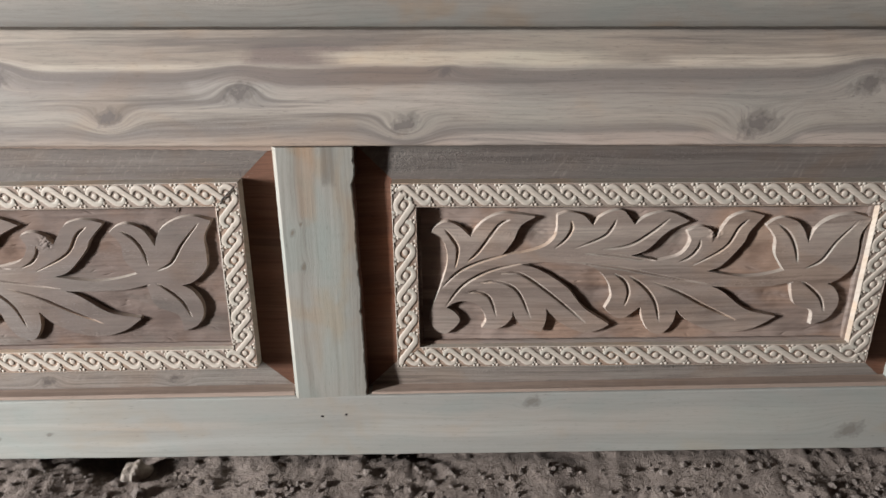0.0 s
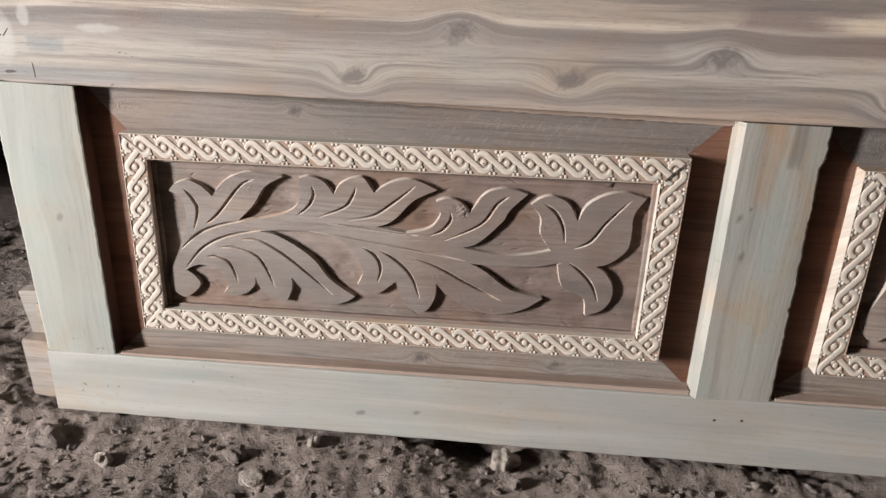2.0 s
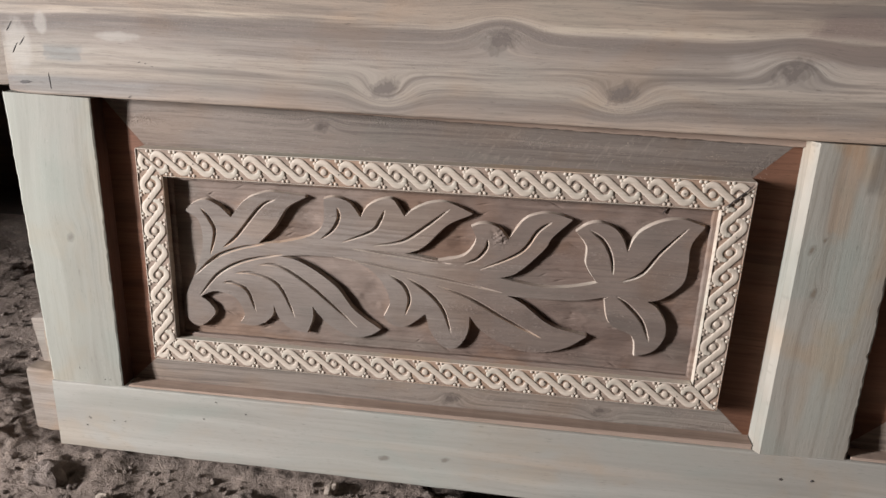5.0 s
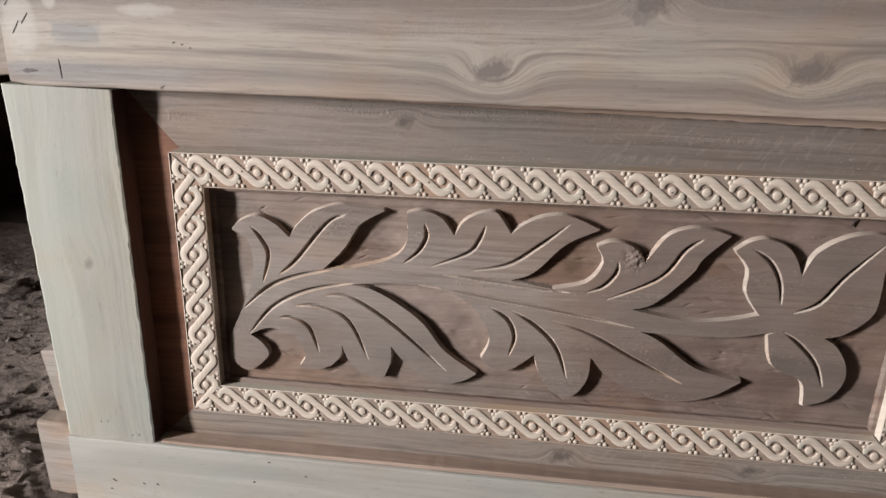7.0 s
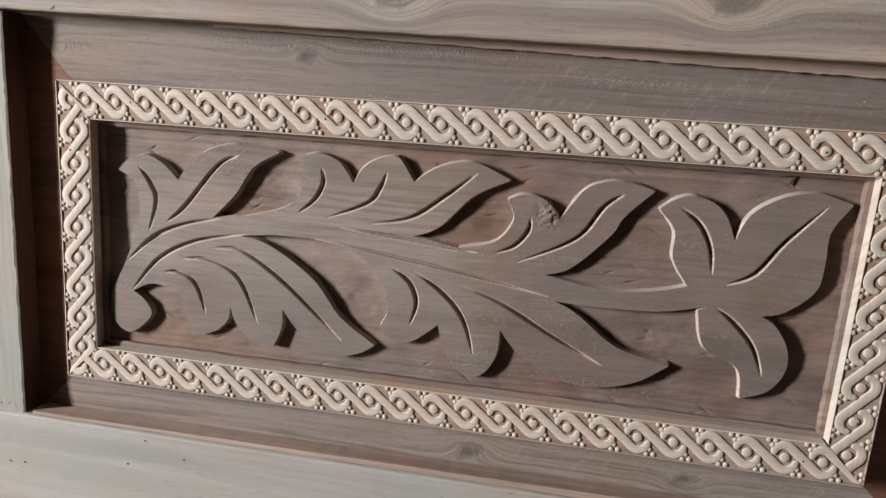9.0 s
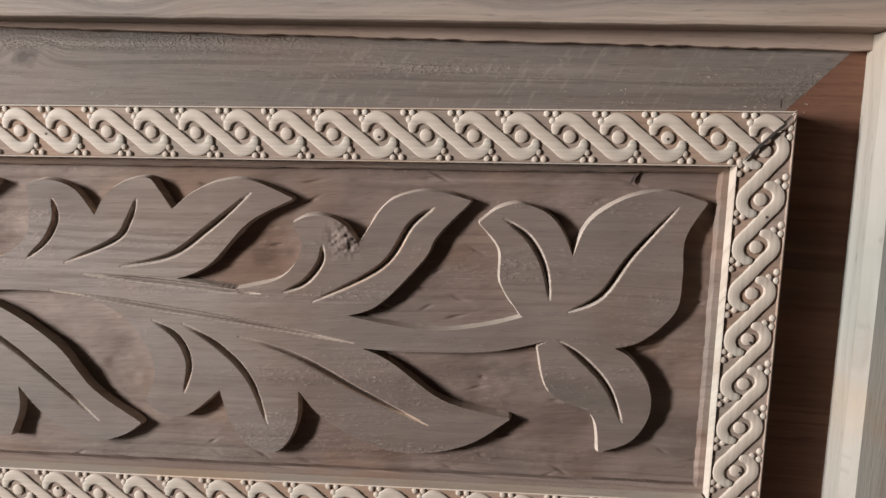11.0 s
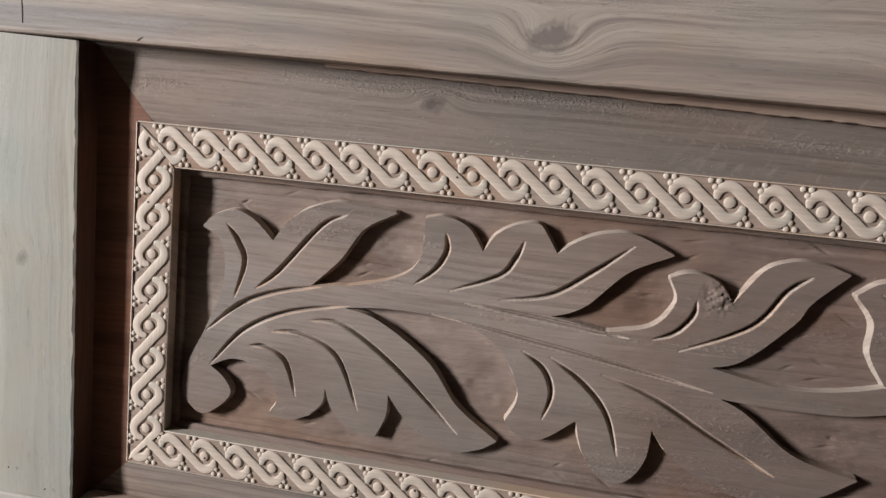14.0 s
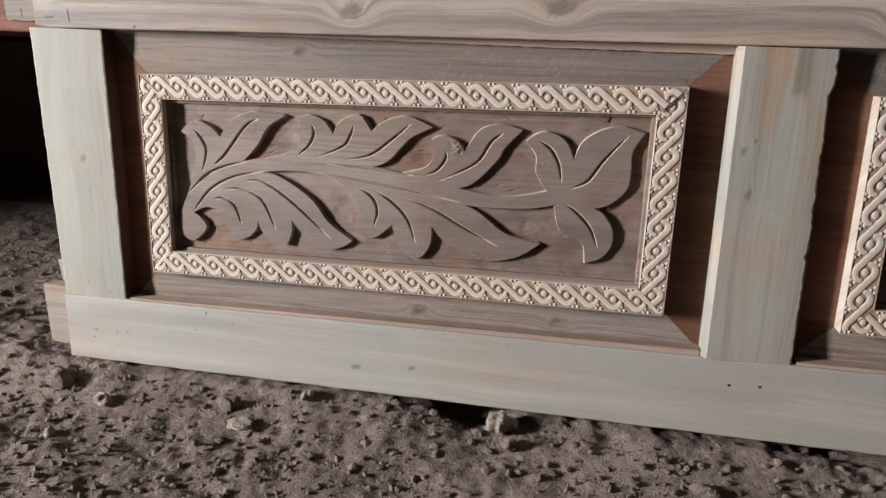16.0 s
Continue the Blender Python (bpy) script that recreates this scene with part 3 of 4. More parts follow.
ornament("bud_leaf", [(254, 119), (261, 122), (270, 122), (277, 118), (283, 110), (288, 118), (296, 129), (308, 134), (319, 134), (331, 131), (317, 116), (311, 105), (291, 84), (273, 78), (248, 83), (223, 87), (248, 94), (258, 108)], [0, 4, 9, 13, 15],
         [[(267, 110), (266, 102), (259, 93), (249, 88)],
          [(316, 128), (306, 120), (293, 101), (262, 84)]])
ornament("flower", [(336, 122), (344, 128), (353, 130), (363, 127), (370, 120), (376, 107), (381, 121), (389, 129), (401, 135), (415, 137), (430, 133), (422, 118), (422, 101), (420, 86), (407, 73), (394, 69), (383, 70), (365, 71), (371, 78), (355, 82), (346, 96), (345, 111)], [0, 5, 10, 15, 17, 19],
         [[(346, 124), (357, 116), (364, 104), (367, 89)],
          [(375, 84), (389, 92), (401, 110), (419, 131)]])
ornament("lower_petal", [(394, 69), (403, 64), (411, 52), (412, 39), (405, 27), (392, 21), (388, 38), (369, 48), (363, 68), (375, 73)], [0, 5, 8],
         [[(372, 71), (383, 63), (394, 51), (401, 35)]])
ornament("scroll_leaf", [(21, 39), (32, 53), (64, 75), (94, 81), (113, 77), (141, 59), (158, 38), (180, 23), (171, 17), (156, 14), (135, 24), (121, 40), (121, 27), (116, 14), (101, 17), (91, 27), (86, 43), (86, 29), (79, 20), (69, 16), (57, 17), (61, 26), (53, 41), (35, 45)], [0, 3, 7, 11, 13, 16, 18, 20],
         [[(43, 53), (52, 54), (64, 48), (71, 29)],
          [(55, 63), (71, 64), (92, 55), (106, 27)],
          [(75, 72), (95, 72), (124, 54), (160, 23)],
          [(21, 39), (39, 61), (64, 75), (97, 83)]])
ornament("trailing_leaf", [(140, 85), (163, 81), (180, 69), (189, 50), (184, 35), (191, 29), (203, 29), (219, 42), (224, 26), (234, 14), (246, 14), (254, 27), (255, 44), (269, 29), (296, 17), (318, 17), (336, 23), (351, 34), (321, 41), (291, 61), (255, 68), (223, 75), (176, 82)], [0, 4, 7, 12, 17, 20],
         [[(188, 73), (200, 65), (205, 53), (202, 39)],
          [(202, 72), (220, 61), (233, 47), (241, 26)],
          [(228, 67), (256, 58), (283, 44), (315, 29)],
          [(140, 85), (190, 79), (229, 74), (281, 66)]])
ornament("stem", [(18, 59), (54, 84), (88, 92), (139, 95), (169, 93), (208, 91), (254, 83), (289, 76), (317, 73), (344, 77), (371, 86), (376, 74), (346, 66), (319, 64), (290, 64), (255, 68), (206, 78), (139, 85), (94, 82), (53, 70), (20, 39), (30, 32), (33, 23), (18, 11), (6, 22), (9, 39)], [0, 10, 11, 20],
         [])


def flowing(points, corners=(), closed=False, steps=10):
    """A smooth curve through the points (Catmull-Rom), sharp at the corners."""
    p = [np.array(q, float) / 1000 for q in points]
    n, out = len(p), []
    for i in range(n if closed else n - 1):
        a, b = p[i], p[(i + 1) % n]
        before = a - (b - a) * 0.5 if (i in corners or (not closed and i == 0)) else p[i - 1]
        j = (i + 1) % n
        after = b + (b - a) * 0.5 if (j in corners or (not closed and j == n - 1)) else p[(i + 2) % n]
        for k in range(steps):
            t = k / steps
            out.append(0.5 * (2 * a + (b - before) * t + (2 * before - 5 * a + 4 * b - after) * t * t + (3 * a - before - 3 * b + after) * t ** 3))
    if not closed:
        out.append(p[-1])
    return np.array(out)


def to_line(u, v, line, closed):
    """Distance of every sample to a polyline, how far along it the nearest place lies (0 to 1), and whether it is inside."""
    q = np.vstack([line, line[:1]]) if closed else line
    best, where = np.full(u.shape, 1e9), np.zeros(u.shape)
    inside = np.zeros(u.shape, bool)
    for n, (a, b) in enumerate(zip(q, q[1:])):
        d = b - a
        t = np.clip(((u - a[0]) * d[0] + (v - a[1]) * d[1]) / max(d @ d, 1e-12), 0, 1)
        r = (u - a[0] - t * d[0]) ** 2 + (v - a[1] - t * d[1]) ** 2
        near_it = r < best
        best, where = np.where(near_it, r, best), np.where(near_it, (n + t) / (len(q) - 1), where)
        if closed:
            inside ^= ((a[1] > v) != (b[1] > v)) & (u < d[0] * (v - a[1]) / (d[1] if abs(d[1]) > 1e-12 else 1e-12) + a[0])
    return np.sqrt(best), where, inside


def carve(ornaments, long, high, step, seed):
    """A carved field: flat-topped leaves with sharp cut edges over a rough sunk ground. Returns the samples, heights and which cells are leaf."""
    nu, nv = int(long / step) + 1, int(high / step) + 1
    u, v = np.meshgrid(np.linspace(0, long, nu), np.linspace(0, high, nv))
    rng = np.random.default_rng(seed)
    signed, owner = np.full(u.shape, -0.004), np.full(u.shape, -1)
    cut = np.zeros(u.shape)
    for k, (name, outline, corners, veins) in enumerate(ornaments):
        line = flowing(outline, corners, True, 7)
        lo, hi = line.min(0) - 0.004, line.max(0) + 0.004
        c0, c1 = max(0, int(lo[0] / step)), min(nu, int(hi[0] / step) + 1)
        r0, r1 = max(0, int(lo[1] / step)), min(nv, int(hi[1] / step) + 1)
        box = (slice(r0, r1), slice(c0, c1))
        d, _, inside = to_line(u[box], v[box], line, True)
        s = np.where(inside, d, -d)
        wins = s > signed[box]
        owner[box] = np.where(wins, k, owner[box])
        signed[box] = np.where(wins, s, signed[box])
        for vein in veins:
            line = flowing(vein, (), False, 8)
            d, t, _ = to_line(u[box], v[box], line, False)
            wide = 0.0013 * np.sqrt(np.clip(np.minimum(t * 3.0, (1 - t) * 2.2), 0.0, 1)) + 0.0003
            groove = np.clip(1 - d / wide, 0, 1) * (0.0030 * np.clip(np.minimum(t * 4, (1 - t) * 4), 0.12, 1))
            cut[box] = np.maximum(cut[box], groove)
    top = 0.0046 + 0.0009 * lattice(nu, nv, 16, 6, rng) + 0.00016 * lattice(nu, nv, 60, 60, rng) + 0.00005 * lattice(nu, nv, 40, 180, rng) - cut
    low = 0.0010 * lattice(nu, nv, 30, 12, rng) + 0.0006 * lattice(nu, nv, 34, 40, rng) + 0.00022 * lattice(nu, nv, 120, 210, rng)
    # gouged hollows where the ground was cut by hand
    for cx, cy, size in ((0.118, 0.112, 0.022), (0.176, 0.05, 0.02), (0.247, 0.105, 0.012), (0.345, 0.05, 0.016), (0.42, 0.06, 0.014)):
        low -= 0.0013 * np.exp(-(((u - cx) / size) ** 2 + ((v - cy) / (size * 0.8)) ** 2)) * (1 + 0.4 * lattice(nu, nv, 90, 44, rng))
    # short chisel stabs beside the leaves
    for _ in range(150):
        cx, cy, a = rng.uniform(0, long), rng.uniform(0, high), rng.uniform(-0.5, 0.5)
        p, q = (u - cx) * math.cos(a) + (v - cy) * math.sin(a), (v - cy) * math.cos(a) - (u - cx) * math.sin(a)
        low -= rng.uniform(0.0003, 0.0009) * np.exp(-(p / rng.uniform(0.0015, 0.005)) ** 2 - (q / 0.0006) ** 2)
    # the torn bud
    bud = np.exp(-(((u - 0.276) / 0.006) ** 2 + ((v - 0.1125) / 0.006) ** 2))
    top = top + bud * 0.0012 * (0.5 + 1.5 * lattice(nu, nv, 110, 44, rng) + 1.5 * lattice(nu, nv, 300, 110, rng))
    # cells on the outline are drawn onto it, so that the cut edges run smooth
    signed = signed + 0.0005
    middle = (signed[:-1, :-1] + signed[1:, :-1] + signed[:-1, 1:] + signed[1:, 1:]) / 4
    leaf = middle > 0
    gv, gu = np.gradient(signed, step)
    size = np.maximum(np.hypot(gu, gv), 0.3)
    gu, gv = gu / size, gv / size
    has_leaf, has_low = np.zeros(u.shape, bool), np.zeros(u.shape, bool)
    for r, c in ((0, 0), (0, 1), (1, 0), (1, 1)):
        has_leaf[r:nv - 1 + r, c:nu - 1 + c] |= leaf
        has_low[r:nv - 1 + r, c:nu - 1 + c] |= ~leaf
    edge = has_leaf & has_low
    shift = np.where(edge, np.clip(signed, -0.8 * step, 0.8 * step), 0.0)
    u, v = u - shift * gu, v - shift * gv
    stack = np.stack([signed[:-1, :-1], signed[1:, :-1], signed[:-1, 1:], signed[1:, 1:]])
    owners = np.stack([owner[:-1, :-1], owner[1:, :-1], owner[:-1, 1:], owner[1:, 1:]])
    whose = np.where(leaf, np.take_along_axis(owners, stack.argmax(0)[None], 0)[0], -1)
    splay = np.where(edge, 0.0008 + 0.0009 * np.clip(lattice(nu, nv, 50, 22, rng) + 0.1, 0, 1), 0.0)
    lip = (cut[:-1, :-1] + cut[1:, :-1] + cut[:-1, 1:] + cut[1:, 1:]) / 4
    return u, v, top, low, gu * splay, gv * splay, leaf, whose, (lip > 0.00012) & (lip < 0.0011)


def carved_parts(parent, floor_y, ornaments, long, high, step, seed, leaf_material, ground_material):
    """One mesh for the ground and one for each carved leaf with its cut edges."""
    u, v, top, low, su, sv, leaf, whose, lip = carve(ornaments, long, high, step, seed)
    nv, nu = u.shape
    i = np.arange(nu * nv).reshape(nv, nu)
    quads = np.stack([i[:-1, :-1], i[:-1, 1:], i[1:, 1:], i[1:, :-1]], -1)
    face = np.stack([u, floor_y - top, v], -1).reshape(-1, 3)
    base = np.stack([u - su, floor_y - low, v - sv], -1).reshape(-1, 3)
    # the cut edges: between each leaf cell and the ground cell beside it
    edges, mine = [], []
    for a, b, p, q in ((leaf[:, :-1], leaf[:, 1:], i[:-1, 1:-1], i[1:, 1:-1]), (leaf[:-1], leaf[1:], i[1:-1, :-1], i[1:-1, 1:])):
        w = (whose[:, :-1], whose[:, 1:]) if p.shape == (nv - 1, nu - 2) else (whose[:-1], whose[1:])
        side = a != b
        edges.append(np.stack([p[side], q[side]], -1))
        mine.append(np.maximum(w[0], w[1])[side])
    edges, mine = np.concatenate(edges), np.concatenate(mine)
    made = []
    for k in range(-1, len(ornaments)):
        cells = quads[whose == k]
        used, index = np.unique(cells, return_inverse=True)
        points, faces, smooth = (base if k < 0 else face)[used], index.reshape(-1, 4), len(cells)
        if k >= 0:
            e = edges[mine == k]
            rim, at = np.unique(e, return_inverse=True)
            at = at.reshape(-1, 2)
            shoulder = face[rim] * 0.85 + base[rim] * 0.15
            n0, n1, n2 = len(points), len(points) + len(rim), len(points) + 2 * len(rim)
            points = np.concatenate([points, face[rim], shoulder, base[rim]])
            faces = np.concatenate([faces, np.stack([n0 + at[:, 0], n0 + at[:, 1], n1 + at[:, 1], n1 + at[:, 0]], -1), np.stack([n1 + at[:, 0], n1 + at[:, 1], n2 + at[:, 1], n2 + at[:, 0]], -1)])
        name = "carved_ground" if k < 0 else ornaments[k][0]
        me = bpy.data.meshes.new(name)
        me.from_pydata(points.tolist(), [], faces.tolist())
        me.materials.append(ground_material if k < 0 else leaf_material)
        me.materials.append(M_CUT)
        me.polygons.foreach_set("use_smooth", [n < smooth for n in range(len(faces))])
        pale = np.ones(len(faces), int)
        pale[:smooth] = lip[whose == k] if k >= 0 else 0
        me.polygons.foreach_set("material_index", pale.tolist())
        ob = new(name, me)
        ob.parent = parent
        made.append(ob)
    return made


# where the carver's second leaf spray departs from the first: from (x, z) to (x, z)
SHIFTS = [(14, 115, 13, 117), (53, 111, 48, 110), (123, 133, 110, 128), (76, 92, 80, 95), (133, 133, 131, 132), (163, 119, 162, 121), (199, 123, 201, 121), (253, 130, 250, 125),
          (283, 110, 278, 108), (331, 131, 319, 130), (273, 78, 270, 75), (336, 122, 324, 121), (376, 107, 365, 101), (430, 133, 420, 126), (394, 69, 390, 60), (412, 39, 404, 36),
          (392, 21, 383, 18), (351, 34, 346, 26), (255, 44, 248, 36), (240, 14, 231, 11), (184, 35, 178, 38), (180, 23, 186, 18), (121, 40, 121, 39), (18, 11, 24, 11)]


def redrawn(ornaments):
    """The same spray as the carver's hand drew it a second time: all its points shifted smoothly."""
    pts = np.array(SHIFTS, float)
    src, move = pts[:, :2], pts[:, 2:] - pts[:, :2]
    r = np.linalg.norm(src[:, None] - src[None], axis=-1)
    weights = np.linalg.solve(r + 6.0 * np.eye(len(src)) * -1, move - move.mean(0))

    def go(points):
        p = np.array(points, float)
        d = np.linalg.norm(p[:, None] - src[None], axis=-1) @ weights + move.mean(0)
        return [tuple(q) for q in p + np.clip(d, -22, 22)]

    return [(name, go(outline), corners, [go(vein) for vein in veins]) for name, outline, corners, veins in ornaments]


# ---- the rope moulding: hooked links, beads and pearls on a dark strip ----
PITCH = 0.0197


def dome(bm, x, z, r, base, high, sides=10, rings=2, flat=0.0):
    rows = []
    for k in range(rings + 1):
        a = k / (rings + 0.6) * math.pi / 2
        q = r * (flat + (1 - flat) * math.cos(a))
        rows.append([bm.verts.new((x + q * math.cos(2 * math.pi * i / sides), base - high * math.sin(a), z + q * math.sin(2 * math.pi * i / sides))) for i in range(sides)])
    for p, q in zip(rows, rows[1:]):
        for i in range(sides):
            bm.faces.new((p[i], p[(i + 1) % sides], q[(i + 1) % sides], q[i]))
    bm.faces.new(rows[-1])


def link_mesh(bm, base=0.0, high=0.0008):
    """One hooked link: up and over a bead, down across the strip, and under the next bead."""
    half = [(-5.9, 2.2), (-5.4, 4.6), (-3.4, 6.6), (-0.5, 7.25), (2.4, 6.2), (6.2, 2.9)]
    path = flowing(half + [(9.85, 0)] + [(19.7 - x, -z) for x, z in reversed(half)], steps=4)
    rows = []
    for n, c in enumerate(path):
        d = path[min(n + 1, len(path) - 1)] - path[max(n - 1, 0)]
        d = d / np.linalg.norm(d)
        side = np.array([-d[1], d[0]])
        f = n / (len(path) - 1)
        w = 0.00165 + 0.00105 * min(1.0, math.sin(math.pi * f) * 1.5) ** 0.7
        row = []
        for s, up in ((-1.0, 0.0), (-0.9, 0.72), (-0.72, 0.96), (0.0, 1.0), (0.72, 0.96), (0.9, 0.72), (1.0, 0.0)):
            q = c + side * s * w
            row.append(bm.verts.new((q[0], base - high * up, q[1])))
        rows.append(row)
    for p, q in zip(rows, rows[1:]):
        for a in range(6):
            bm.faces.new((p[a], p[a + 1], q[a + 1], q[a]))
    # rounded ends
    for row, sign in ((rows[0], -1), (rows[-1], 1)):
        c = sum((v.co for v in row), Vector()) / len(row)
        d = (path[-1] - path[-2]) if sign > 0 else (path[0] - path[1])
        d = d / np.linalg.norm(d) * 0.0014
        last = row
        for out, narrow, up in ((0.55, 0.84, 0.96), (0.9, 0.5, 0.72), (1.0, 0.3, 0.0)):
            ring = [bm.verts.new((c.x + d[0] * out + (v.co.x - c.x) * narrow, base - min(high * up, base - v.co.y), c.z + d[1] * out + (v.co.z - c.z) * narrow)) for v in row]
            for a in range(6):
                bm.faces.new((last[a], last[a + 1], ring[a + 1], ring[a]))
            last = ring


def bead_mesh(bm):
    dome(bm, 0.0, 0.0, 0.0028, 0.0, 0.0008, 16, 3, 0.72)


def pearls_mesh(bm, down):
    for x, z in ((10.2, 9.3), (13.9, 9.3), (12.5, 6.3)):
        dome(bm, (-0.001 if down else 0.001) * x + (0.0197 if down else 0), (-0.001 if down else 0.001) * z, 0.0015, 0.0, 0.0008, 9, 2, 0.35)


def as_mesh(name, build, material):
    bm = bmesh.new()
    build(bm)
    bmesh.ops.recalc_face_normals(bm, faces=bm.faces)
    me = bpy.data.meshes.new(name)
    bm.to_mesh(me)
    bm.free()
    me.materials.append(material)
    me.polygons.foreach_set("use_smooth", [True] * len(me.polygons))
    return me


PIECES = [("rope_link", as_mesh("rope_link", link_mesh, M_LINK)), ("bead", as_mesh("bead", bead_mesh, M_LINK)),
          ("trefoil_boss", as_mesh("trefoil_boss", lambda bm: pearls_mesh(bm, False), M_LINK)), ("trefoil_boss", as_mesh("trefoil_boss", lambda bm: pearls_mesh(bm, True), M_LINK))]


def cut_piece(me, m, planes):
    """A copy of a piece's mesh cut off at the mitres, or None when nothing is left."""
    bm = bmesh.new()
    bm.from_mesh(me)
    for co, no in planes:
        inverse = m.inverted()
        bmesh.ops.bisect_plane(bm, geom=bm.verts[:] + bm.edges[:] + bm.faces[:], plane_co=inverse @ co, plane_no=(m.to_3x3().transposed() @ no), clear_outer=True)
    if len(bm.faces) < 3:
        bm.free()
        return None
    out = bpy.data.meshes.new(me.name)
    bm.to_mesh(out)
    out.materials.append(me.materials[0])
    out.polygons.foreach_set("use_smooth", [True] * len(out.polygons))
    bm.free()
    return out


def moulding(parent, corners, wide, back, front, beads):
    """Four mitred strips with their carved pieces, round the outline tl, tr, br, bl (x, z).
    beads: for each strip the first bead, the pitch, and how the pitch drifts."""
    c = [Vector((x, 0, z)) for x, z in corners]
    centre = sum(c, Vector()) / 4
    for n in range(4):
        a, b = c[n], c[(n + 1) % 4]
        d = (b - a).normalized()
        inward = Vector((d.z, 0, -d.x))
        if inward.dot(centre - a) < 0:
            inward = -inward
        # a strip with a thin rim along both edges
        bm = bmesh.new()
        rims = ((0.0, back), (0.0, front - 0.0002), (0.0005, front - 0.0004), (0.0009, front + 0.0004), (wide - 0.0009, front + 0.0004), (wide - 0.0005, front - 0.0004), (wide, front - 0.0002), (wide, back))
        rows = []
        gap = 0.0004
        for end, s in ((a, 1), (b, -1)):
            rows.append([bm.verts.new(end + d * s * (o + gap) + inward * o + Vector((0, y, 0))) for o, y in rims])
        for i in range(len(rims) - 1):
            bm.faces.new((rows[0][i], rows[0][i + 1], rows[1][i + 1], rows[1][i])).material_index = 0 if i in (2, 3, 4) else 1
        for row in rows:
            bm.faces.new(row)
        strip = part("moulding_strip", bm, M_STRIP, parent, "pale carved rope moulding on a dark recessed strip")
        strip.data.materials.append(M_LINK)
        # the pieces
        long = (b - a).length
        first, pitch, drift = beads[n]
        planes = [(a, (-d + inward).normalized()), (b, (d + inward).normalized())]
        turn = Matrix(((d.x, 0, -inward.x), (0, 1, 0), (d.z, 0, -inward.z))).to_4x4()
        for k in range(-4, 40):
            along = first + pitch * k + drift * k * k
            if not -PITCH * 1.5 < along < long + PITCH * 0.6:
                continue
            here = pitch + 2 * drift * k + drift
            o = a + d * along + inward * (wide / 2) + Vector((0, front + 0.0004, 0))
            m = Matrix.Translation(o) @ turn @ Matrix.Diagonal((here / PITCH, 1, 1, 1))
            ends = along < wide * 1.6 or along > long - wide * 2.4
            for name, me in PIECES:
                data = me
                if ends:
                    data = cut_piece(me, m, planes)
                    if data is None:
                        continue
                ob = new(name, data)
                ob.parent = strip
                ob.matrix_local = m


# ---- the carved bed panels ----
def sloped(parent, name, a, b, c, d, ya, yc, material, label=""):
    """One mitred slope of a raised panel: outer edge a to b at depth ya, inner edge c to d at depth yc, with a worn surface."""
    a, b, c, d = (Vector(p) for p in (a, b, c, d))
    bm = bmesh.new()
    rnd = random.Random(int(1000 * (a.x + 2 * b.y)))
    n, k = 40, 5
    grid = []
    for j in range(k + 1):
        t = j / k
        row = []
        for i in range(n + 1):
            p = a.lerp(c, t).lerp(b.lerp(d, t), i / n)
            y = ya + (yc - ya) * t + rnd.uniform(-0.00012, 0.00012)
            row.append(bm.verts.new((p.x, y, p.y)))
        grid.append(row)
    for j in range(k):
        for i in range(n):
            bm.faces.new((grid[j][i], grid[j][i + 1], grid[j + 1][i + 1], grid[j + 1][i]))
    return part(name, bm, material, parent, label, smooth=True)


